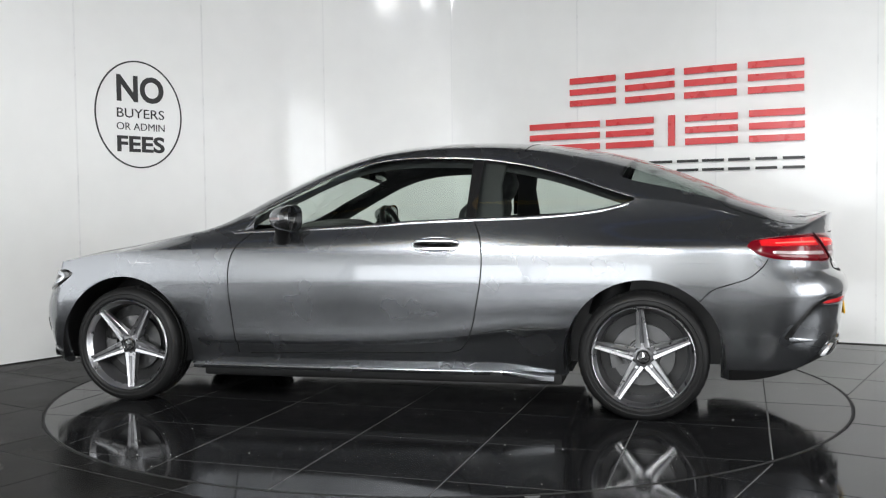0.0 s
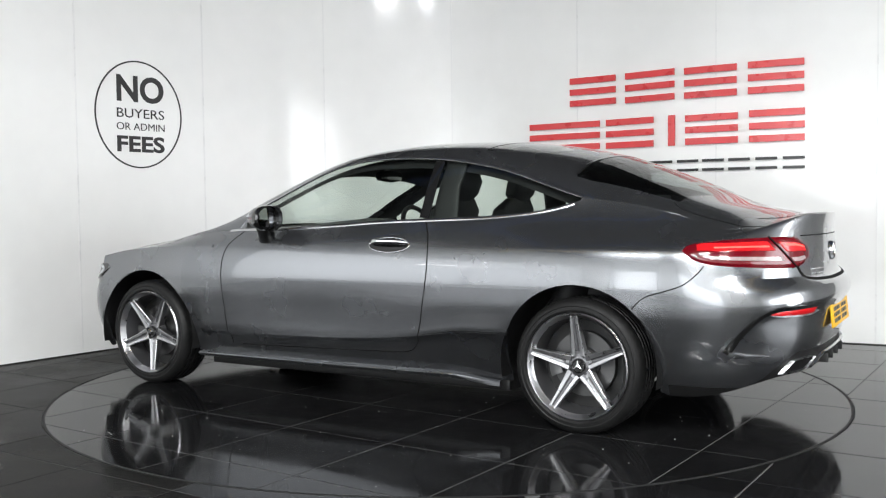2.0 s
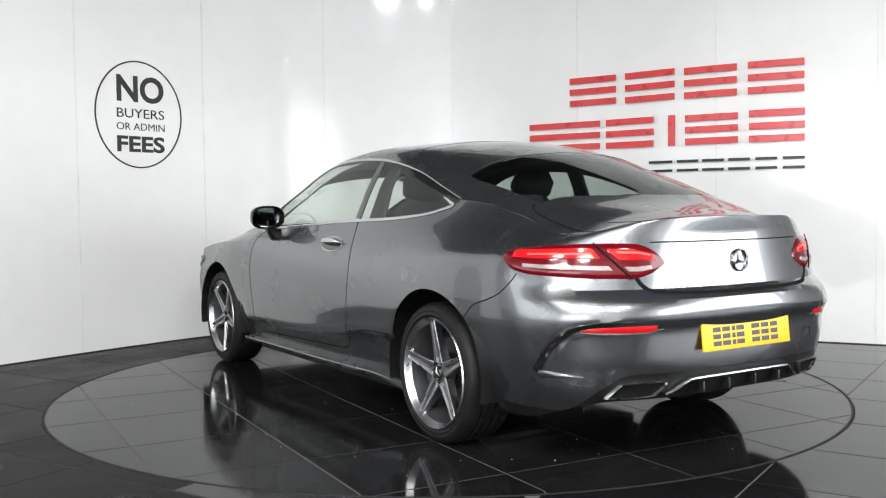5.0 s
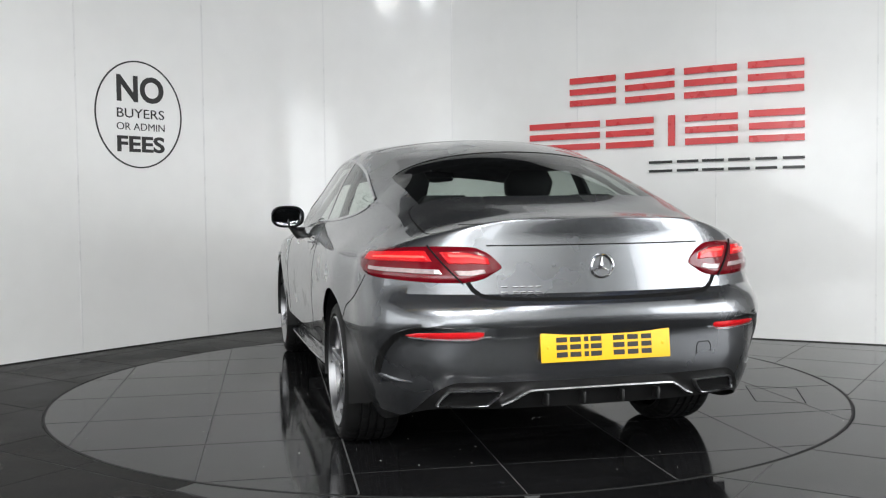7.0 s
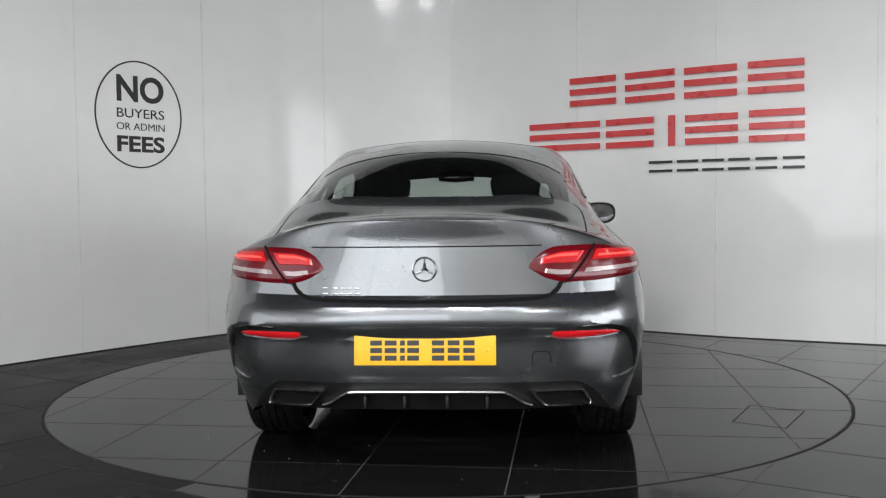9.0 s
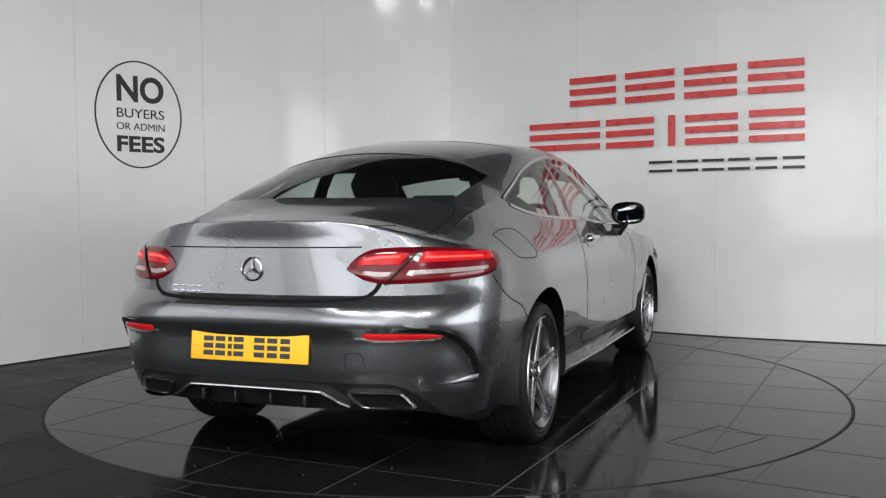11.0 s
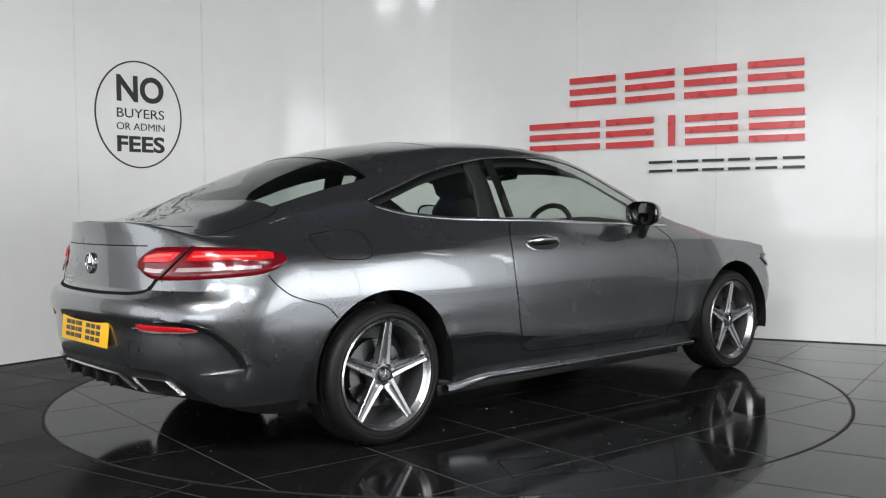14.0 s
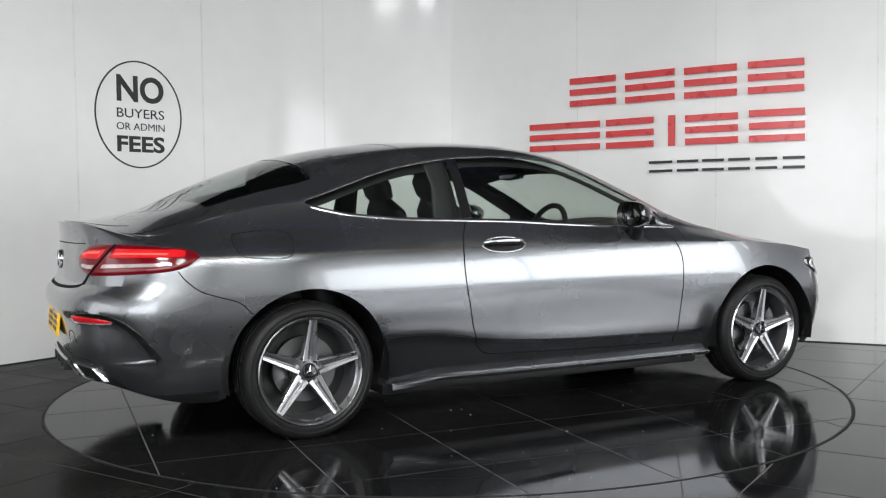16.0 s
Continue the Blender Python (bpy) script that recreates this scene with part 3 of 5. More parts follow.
def skin_xy(col, z):
    kind, v = col[:2]
    if kind == "arch":
        v += (col[2] - v) * ease(col[3], 0.76, z)
    if kind in ("side", "arch"):
        return v, side_at(v, z)
    c, s = max(0.0, math.cos(v)), max(0.0, math.sin(v))
    if kind == "tail":
        n = tail_n(z)
        x, y = XS_R + (tail_x(z) - XS_R) * s ** (2 / n), side_at(XS_R, z) * c ** (2 / n)
        # the bumper's middle steps inwards behind the edge of the corner outlet
        deg, edge = math.degrees(math.atan2(y - 0.25, x + 0.35)), OUTLET(z)
        inset = 0.012 * ease(edge - 1, edge + 6, deg) * (1 - ease(edge + 6, edge + 32, deg)) * ease(0.385, 0.42, z) * (1 - ease(0.575, 0.612, z))
        return x + inset * 0.75, y - inset * 0.65
    n = 2.0 - 0.3 * ease(0.45, 0.7, z)
    return XS_F + (nose_x(z) - XS_F) * s ** (2 / n), side_at(XS_F, z) * c ** (2 / n)


def columns():
    """Upright lines of the skin from the nose round the side to the tail, each with its lower edge."""
    cols = []
    for i in range(25):
        v = math.pi / 2 * (1 - i / 24)
        cols.append((("nose", max(v, 1e-4)), 0.20, 0.30, 0.62))

    def arch(cx):
        """Columns over a wheel: they follow the round opening low down and stand evenly apart higher up."""
        a0 = math.asin((0.215 - HUB_Z) / ARCH)
        for k in range(33):
            a = a0 + (math.pi - 2 * a0) * k / 32
            z = HUB_Z + ARCH * math.sin(a)
            step = STEP_Z(cx + ARCH * (1 - k / 16)) if (k > 16) == (cx > 1) else 0.27
            cols.append((("arch", cx + ARCH * math.cos(a), cx + ARCH * (1 - k / 16), z), z, max(z + 0.004, step), 0.74))
    arch(BASE)
    lo = BASE - ARCH - 0.01
    hi = ARCH + 0.002
    n = 46
    for i in range(n + 1):
        x = lo + (hi - lo) * i / n
        cols.append((("side", x), 0.20, STEP_Z(x), 0.74))
    arch(0.0)
    for i in range(45):
        v = math.pi / 2 * i / 44
        u = i / 44
        cols.append((("tail", max(1e-4, v)), 0.20 + 0.10 * ease(0, 0.6, u), 0.255 + 0.155 * ease(0.3, 0.66, u), 0.74))
    return cols


def crease_of(col):
    kind, v = col[:2]
    if kind in ("side", "arch"):
        return CREASE_Z(col[2] if kind == "arch" else v)
    u = v / (math.pi / 2)
    if kind == "tail":
        return 0.875 + 0.145 * ease(0.05, 0.75, u)
    return 0.785 - 0.075 * ease(0, 1, u)


NL1, NL2, NL3, NB, ND, NR, NC = 5, 16, 9, 7, 8, 3, 18
ROW_K = NL1 + NL2 + NL3
ROW_B, ROW_D = ROW_K + NB, ROW_K + NB + ND
ROW_R, ROW_C = ROW_D + NR, ROW_D + NR + NC


def soften(row, a, b, times, weight):
    for _ in range(times):
        row = row[:a] + [row[i].lerp((row[i - 1] + row[i + 1]) * 0.5, weight) for i in range(a, b)] + row[b:]
    return row


def fair(half, times=24):
    """Take small waves out of the skin over the crease: points move along its normal alone."""
    P = np.array([[tuple(q) for q in r] for r in half])
    for k in range(2 * times):
        Q = np.concatenate([P, P[:, -2:-3:-1] * (1, -1, 1)], axis=1)
        c = Q[1:-1, ROW_K + 1:-1]
        a, b, d, e = Q[:-2, ROW_K + 1:-1], Q[2:, ROW_K + 1:-1], Q[1:-1, ROW_K:-2], Q[1:-1, ROW_K + 2:]

        def pull(p, q):
            u, v = 1 / (np.linalg.norm(p - c, axis=2) + 1e-4), 1 / (np.linalg.norm(q - c, axis=2) + 1e-4)
            return ((p - c) * u[..., None] + (q - c) * v[..., None]) / (u + v)[..., None]
        n = np.cross(b - a, e - d)
        n /= np.linalg.norm(n, axis=2)[..., None] + 1e-9
        step = ((pull(a, b) + pull(d, e)) * 0.5 * n).sum(axis=2)
        P[1:-1, ROW_K + 1:] += (n * (step * (0.6 if k % 2 == 0 else -0.62))[..., None])
    return [[Vector(q) for q in r] for r in P]


def skin_half():
    out = []
    cols = columns()
    for col, z0, zd, zm in cols:
        zk = crease_of(col)
        zs = [z0 + (zd - z0) * (i / NL1) ** 0.6 for i in range(NL1)] + [zd + (zm - zd) * i / NL2 for i in range(NL2)]
        zs += [zm + (zk - zm) * (1 - (1 - i / NL3) ** 1.7) for i in range(NL3 + 1)]
        row = [Vector((*skin_xy(col, z), z)) for z in zs]
        K = row[-1]
        x = K.x
        bow = BOW(x)
        zc = TOP_Z(x + bow)
        yk = max(K.y, 1e-4)
        # cabin section, and plain crowned section towards both ends
        w = (1 - ease(2.45, 2.95, x)) * (1 - ease(0.55, 0.86, -x))

        def crown(f, p):
            return Vector((x, yk * f, K.z + (zc - K.z) * (1 - f ** p)))
        pb, pr = crown(0.90, 2.4), crown(0.80, 2.4)
        B = pb.lerp(Vector((x, BELT_Y(x), BELT_Z(x))), w)
        R = pr.lerp(Vector((x, RAIL_Y(x), RAIL_Z(x))), w)
        # one smooth side section from the crease to the rail; window edges are heights on it
        line = []
        for k in range(25):
            u = k / 24
            q = K.lerp(B, u)
            q.y += 0.010 * 4 * u * (1 - u) * min(1, yk / 0.5)
            line.append(q)
        for k in range(1, 41):
            u = k / 40
            q = B.lerp(R, u)
            q.y += 0.022 * 4 * u * (1 - u) * w
            line.append(q)
        for _ in range(30):
            line = [line[0]] + [line[k] * 0.5 + (line[k - 1] + line[k + 1]) * 0.25 for k in range(1, len(line) - 1)] + [line[-1]]
        run = [0.0]
        for p0, p1 in zip(line, line[1:]):
            run.append(run[-1] + (p1 - p0).length)

        def along(d):
            return Vector([float(np.interp(d, run, [q[k] for q in line])) for k in range(3)])

        def dist_at(z):
            return float(np.interp(z, [q.z for q in line], run)) if line[-1].z > line[0].z else run[24]
        db = run[24]
        dt = db + 0.02 * (run[-1] - db)
        if 0.03 < x < 2.13:
            db = dist_at(LOW_Z(x))
            dt = min(max(dist_at(DLO_Z(x)), db + 0.002), run[-1] * 0.97)
        elif x <= 0.03:
            k = ease(0.4, 0.7, -x)
            db = min(dist_at(LOW_Z(x)), run[-1] * 0.8) * (1 - k) + run[-1] * 0.5 * k
            dt = db + 0.03 * (run[-1] - db)
        for i in range(1, NB + 1):
            row.append(along(db * (i / NB) ** 1.7))
        for i in range(1, ND + 1):
            row.append(along(db + (dt - db) * i / ND))
        for i in range(1, NR + 1):
            row.append(along(dt + (run[-1] - dt) * i / NR))
        for i in range(1, NC + 1):
            y = R.y * (1 - i / NC)
            g = max(0.0, y / max(R.y, 1e-4))
            p = 2.1 if w > 0.5 else 2.3
            row.append(Vector((x + bow * (1 - g * g), y, R.z + (zc - R.z) * (1 - g ** p))))
        # soften the section above the crease
        row = soften(row, ROW_R - 1, ROW_R + 5, 4, 0.5)
        row = soften(row, ROW_D + 1, ROW_R + 8, 16, 0.5 * (1 - ease(0.2, 0.7, x)))
        row = soften(row, ROW_K - 3, ROW_K + 4, 8, 0.5 * ease(-0.3, 0.35, -x))
        out.append(row)
    return cols, fair(out)


def full_rows(half):
    """Both sides of the skin, across the middle."""
    return [r + [Vector((q.x, -q.y, q.z)) for q in reversed(r[:-1])] for r in half]


def pick(rows, keep):
    """A bmesh of those quads of the skin that keep(column, row) takes."""
    bm = bmesh.new()
    vs = {}

    def vert(i, j):
        if (i, j) not in vs:
            vs[i, j] = bm.verts.new(rows[i][j])
        return vs[i, j]
    last = len(rows[0]) - 1
    for i in range(len(rows) - 1):
        for j in range(last):
            if keep(i, min(j, last - 1 - j)):
                bm.faces.new((vert(i, j), vert(i + 1, j), vert(i + 1, j + 1), vert(i, j + 1)))
    bmesh.ops.remove_doubles(bm, verts=bm.verts, dist=2e-4)
    bmesh.ops.recalc_face_normals(bm, faces=bm.faces)
    for v in bm.verts:
        v.normal_update()
    return bm


def move_all(bm, v):
    bmesh.ops.translate(bm, verts=bm.verts, vec=v)
    return bm


COLS, HALF = skin_half()
ROWS = full_rows(HALF)
XCOL = [r[ROW_K].x for r in HALF]


def is_side_glass(i, j):
    return ROW_B <= j < ROW_D and 0.06 < 0.5 * (XCOL[i] + XCOL[i + 1]) < 2.1


def is_screen(i, j):
    return j >= ROW_R + 1 and 1.60 < 0.5 * (XCOL[i] + XCOL[i + 1]) < 2.38


def is_rear_glass(i, j):
    return j >= ROW_R and -0.39 < 0.5 * (XCOL[i] + XCOL[i + 1]) < 0.115


def is_valance(i, j):
    return j < NL1 and COLS[i][0][0] == "tail"


from mathutils.bvhtree import BVHTree
_bm = pick(ROWS, lambda i, j: True)
SKIN = BVHTree.FromBMesh(_bm)
_bm.free()


def cast(origin, way):
    hit, nrm, _, _ = SKIN.ray_cast(Vector(origin), Vector(way).normalized())
    if hit is None:
        return None
    if nrm.dot(Vector(way)) > 0:
        nrm = -nrm
    return hit, nrm


def on_side(x, z, sgn=1):
    return cast((x, 3.0 * sgn, z), (0, -sgn, 0))


def on_tail(y, z):
    return cast((-4, y, z), (1, 0, 0))


def on_top(x, y):
    return cast((x, y, 4), (0, 0, -1))


def round_tail(deg, z, sgn=1):
    a = radians(deg)
    d = Vector((math.cos(a), math.sin(a) * sgn, 0))
    return cast(Vector((-0.35, 0.25 * sgn, z)) + d * 3, -d)


def seam(name, hits, width, material, parent, rise=0.0012, label="", closed=False, tidy=2):
    """A strip along hits on the skin."""
    hits = [h for h in hits if h]
    P, N = [h[0] for h in hits], [h[1] for h in hits]
    for _ in range(tidy):
        N = [(N[max(0, i - 1)] + N[i] * 2 + N[min(len(N) - 1, i + 1)]).normalized() for i in range(len(N))]
    bm = ribbon(bmesh.new(), P, N, width, rise, closed)
    return part(name, move_all(bm, AXLE), material, parent, label)


def patch(name, place, us, low, high, nv, rise, material, parent, label=""):
    """A raised cap on the skin: place(u, v) between two curves."""
    rows = []
    for u in us:
        a, b = low(u), high(u)
        r = []
        for k in range(nv + 1):
            h = place(u, a + (b - a) * k / nv)
            if not h:
                break
            edge = min(1.0, 6 * min(k / nv, 1 - k / nv))
            end = min(1.0, 10 * min((u - us[0]) / (us[-1] - us[0]), (us[-1] - u) / (us[-1] - us[0])))
            lift = rise * math.sqrt(max(0.0, min(edge, end)))
            r.append(h[0] + h[1] * (lift - 0.001))
        if len(r) == nv + 1:
            rows.append(r)
    bm = bmesh.new()
    grid(bm, rows)
    bmesh.ops.remove_doubles(bm, verts=bm.verts, dist=1e-5)
    bmesh.ops.recalc_face_normals(bm, faces=bm.faces)
    return part(name, move_all(bm, AXLE), material, parent, label)


def steps(a, b, n):
    return [a + (b - a) * i / n for i in range(n + 1)]


def build_car():
    car = thing("car", "dark metallic grey two-door coupe standing on the turntable", "car")
    body = part("body", move_all(pick(ROWS, lambda i, j: not (is_side_glass(i, j) or is_screen(i, j) or is_rear_glass(i, j) or is_valance(i, j))), AXLE), PAINT, car,
                "dark grey metallic bodywork", angle=27)
    part("windscreen", move_all(pick(ROWS, is_screen), AXLE), GLASS, car, "tinted windscreen")
    part("rear_window", move_all(pick(ROWS, is_rear_glass), AXLE), DARKGLASS, car, "dark tinted rear window")
    part("rear_valance", move_all(pick(ROWS, is_valance), AXLE), BLACK, car, "black lower rear bumper")
    for sgn in (1, -1):
        for a, b, nm in ((0.88, 2.1, "door_window"), (0.06, 0.88, "quarter_window")):
            half_rows = [r[:ROW_C + 1] if sgn > 0 else [Vector((q.x, -q.y, q.z)) for q in r[:ROW_C + 1]] for r in HALF]
            bm = bmesh.new()
            cs = [i for i in range(len(XCOL)) if a - 0.03 < XCOL[i] < b + 0.02]
            grid(bm, [[half_rows[i][j] for j in range(ROW_B, ROW_D + 1)] for i in cs])
            bmesh.ops.recalc_face_normals(bm, faces=bm.faces)
            part(nm, move_all(bm, AXLE), GLASS, car)
        # bright frame of the side windows
        low = [on_side(x, LOW_Z(x) - 0.006, sgn) for x in steps(2.2, 0.04, 60)]
        seam("window_trim", low[:-1], 0.017, TRIM, car, 0.005, "chrome strip under the side windows")
        high = [on_side(x, DLO_Z(x) + 0.006, sgn) for x in steps(2.12, 0.04, 70)]
        seam("window_trim", high, 0.017, TRIM, car, 0.005, "chrome strip over the side windows")
        # door post between the panes
        seam("door_post", [on_side(0.875 - 0.06 * (z - 1.0), z, sgn) for z in steps(1.015, 1.315, 12)], 0.055, GLOSSBLACK, car, 0.002, "gloss black post")
        # shut lines
        door = curve_through([(0.86, 1.005), (0.815, 0.90), (0.805, 0.74), (0.835, 0.55), (0.86, 0.44), (0.90, 0.36), (0.97, 0.318), (1.2, 0.308), (1.7, 0.296), (2.10, 0.288)], 10)
        seam("door_gap", [on_side(q[0], q[1], sgn) for q in door], 0.006, GAP, body)
        fend = curve_through([(2.08, 0.95), (2.16, 0.87), (2.195, 0.78), (2.20, 0.65), (2.185, 0.50), (2.17, 0.36), (2.17, 0.29)], 10)
        seam("door_gap", [on_side(q[0], q[1], sgn) for q in fend], 0.006, GAP, body)
        seam("sill_gap", [on_side(x, STEP_Z(x) + 0.006, sgn) for x in steps(0.84, 0.40, 14)], 0.005, GAP, body)
        bump = curve_through([(-0.27, 0.60), (-0.33, 0.655), (-0.42, 0.685), (-0.50, 0.715), (-0.56, 0.765), (-0.585, 0.80)], 10)
        seam("bumper_gap", [on_side(q[0], q[1], sgn) for q in bump], 0.005, GAP, body)
        hood = [on_top(x, sgn * (0.70 + 0.02 * ease(2.4, 3.0, x))) for x in steps(2.35, 3.42, 40)]
        seam("bonnet_gap", hood, 0.006, GAP, body)
        # door handle
        h = on_side(1.045, 0.878, sgn)
        cup = bmesh.new()
        us = steps(-1, 1, 24)
        rows = []
        for u in us:
            x = 1.045 + 0.125 * u
            half = 0.038 * math.sqrt(max(0, 1 - u * u)) + 0.0005
            rows.append([(lambda g: g[0] + g[1] * 0.0025)(on_side(x, 0.876 + half * v, sgn)) for v in steps(-1, 1, 8)])
        grid(cup, rows)
        bmesh.ops.recalc_face_normals(cup, faces=cup.faces)
        handle = part("door_handle", move_all(cup, AXLE), GLOSSBLACK, car, "dark handle recess with a bright edge")
        rim = [on_side(1.045 + 0.125 * math.cos(a), 0.876 + 0.038 * math.sin(a), sgn) for a in steps(0, 2 * math.pi, 48)[:-1]]
        seam("rim", rim, 0.007, CHROME, handle, 0.004, "chrome rim", closed=True)
        bar = bmesh.new()
        rows = []
        for u in steps(-1, 1, 20):
            g = on_side(1.045 + 0.118 * u, 0.884, sgn)
            c = g[0] + g[1] * (0.010 + 0.026 * (1 - u ** 4))
            r = 0.013 * math.sqrt(max(0.05, 1 - u ** 6))
            rows.append([c + Vector((0, g[1].y * 0.5 * r * math.cos(a), r * math.sin(a))) for a in steps(0, 2 * math.pi, 12)])
        grid(bar, rows)
        bmesh.ops.remove_doubles(bar, verts=bar.verts, dist=1e-6)
        bmesh.ops.recalc_face_normals(bar, faces=bar.faces)
        part("grip", move_all(bar, AXLE), CHROME, handle, "chrome grip")
        build_skirt(car, sgn)
        build_mirror(car, sgn)
        build_tail_lamp(car, sgn)
        build_headlamp(car, sgn)
        build_bumper_bits(car, body, sgn)
        for cx in (0.0, BASE):
            build_wheel(car, cx, sgn)
            bm = bmesh.new()
            n = 30
            rows = []
            for k in range(n + 1):
                a = -0.2 + (math.pi + 0.4) * k / n
                rows.append([Vector((cx + (ARCH + 0.004) * math.cos(a), y * sgn, HUB_Z + (ARCH + 0.004) * math.sin(a))) for y in (0.893, 0.86, 0.55)])
            grid(bm, rows)
            bm.faces.new([bm.verts.new(r[-1]) for r in rows])
            part("wheel_housing", move_all(bm, AXLE), BLACK, car, "black wheel arch liner")
    # flap on one side only
    flap = curve_through([(-0.33, 0.955), (-0.20, 0.972), (-0.09, 0.968), (-0.062, 0.93), (-0.08, 0.865), (-0.13, 0.846), (-0.27, 0.852), (-0.315, 0.872), (-0.335, 0.92), (-0.33, 0.955)], 6)[:-1]
    seam("fuel_flap_gap", [on_side(q[0], q[1], -1) for q in flap], 0.004, GAP, body, closed=True)
    # boot lines
    seam("boot_gap", [on_tail(y, 0.922) for y in steps(-0.44, 0.44, 40)], 0.005, GAP, body)
    lowline = curve_through([(-0.515, 0.785), (-0.49, 0.75), (-0.43, 0.728), (-0.25, 0.72), (0, 0.718), (0.25, 0.72), (0.43, 0.728), (0.49, 0.75), (0.515, 0.785)], 10)
    seam("boot_gap", [on_tail(q[0], q[1]) for q in lowline], 0.017, GAP, body, 0.002)
    for sgn in (1, -1):
        lid = curve_through([(-0.79, 0.612), (-0.70, 0.628), (-0.55, 0.634), (-0.45, 0.632), (-0.405, 0.622), (-0.385, 0.60)], 8)
        seam("boot_gap", [on_top(q[0], q[1] * sgn) for q in lid], 0.006, GAP, body)
    lip = [on_top(-0.952 + 0.30 * (abs(y) / 0.56) ** 3, y) for y in steps(-0.5, 0.5, 50)]
    seam("spoiler_gap", lip, 0.007, GAP, body, 0.0012)
    # rear window surround
    seam("window_seal", [on_top(0.118 + BOW(0.118) * (1 - (y / 0.592) ** 2), y) for y in steps(-0.575, 0.575, 40)], 0.016, GLOSSBLACK, car, 0.003, "black seal over the rear window")
    seam("roof_gap", [on_top(0.62 - 0.02 * (1 - (y / 0.58) ** 2), y) for y in steps(-0.56, 0.56, 40)], 0.006, GAP, body)
    tow = [(-0.40, 0.478), (-0.40, 0.515), (-0.41, 0.528), (-0.455, 0.528), (-0.468, 0.515), (-0.472, 0.478)]
    tow = [a for p0, p1 in zip(tow, tow[1:]) for a in [(p0[0] + (p1[0] - p0[0]) * k / 6, p0[1] + (p1[1] - p0[1]) * k / 6) for k in range(6)]]
    seam("tow_cover_gap", [on_tail(q[0], q[1]) for q in tow], 0.003, GAP, body)
    build_tail_middle(car, body)
    build_nose(car, body)
    build_cabin(car)
    build_underside(car)
    return car


def build_skirt(car, sgn):
    bm = bmesh.new()
    rows = []
    for x in steps(0.45, 2.44, 50):
        k = ease(0.45, 0.75, x)
        y = side_at(x, 0.25) + 0.004
        zt = 0.222 - 0.03 * (1 - k)
        out = 0.028 * k
        rows.append([Vector((x, sgn * q[0], q[1])) for q in ((y - 0.02, zt + 0.006), (y + out * 0.9, zt), (y + out, zt - 0.006), (y + out * 0.7, zt - 0.022), (y - 0.03, zt - 0.034))])
    grid(bm, rows)
    bmesh.ops.recalc_face_normals(bm, faces=bm.faces)
    part("side_skirt", move_all(bm, AXLE), PAINT, car, "grey side skirt blade")


def shell(bm, sections, first=True, last=True):
    """A closed skin over a row of ovals: (centre, half width vector, half height vector, squareness)."""
    rows = []
    for c, u, v, p in sections:
        r = []
        for a in steps(0, 2 * math.pi, 28):
            ca, sa = math.cos(a), math.sin(a)
            r.append(Vector(c) + Vector(u) * (abs(ca) ** p * (1 if ca > 0 else -1)) + Vector(v) * (abs(sa) ** p * (1 if sa > 0 else -1)))
        rows.append(r)
    vs = grid(bm, rows)
    if first:
        bm.faces.new(vs[0][:-1])
    if last:
        bm.faces.new(vs[-1][:-1])
    bmesh.ops.remove_doubles(bm, verts=bm.verts, dist=1e-6)
    bmesh.ops.recalc_face_normals(bm, faces=bm.faces)
    return bm


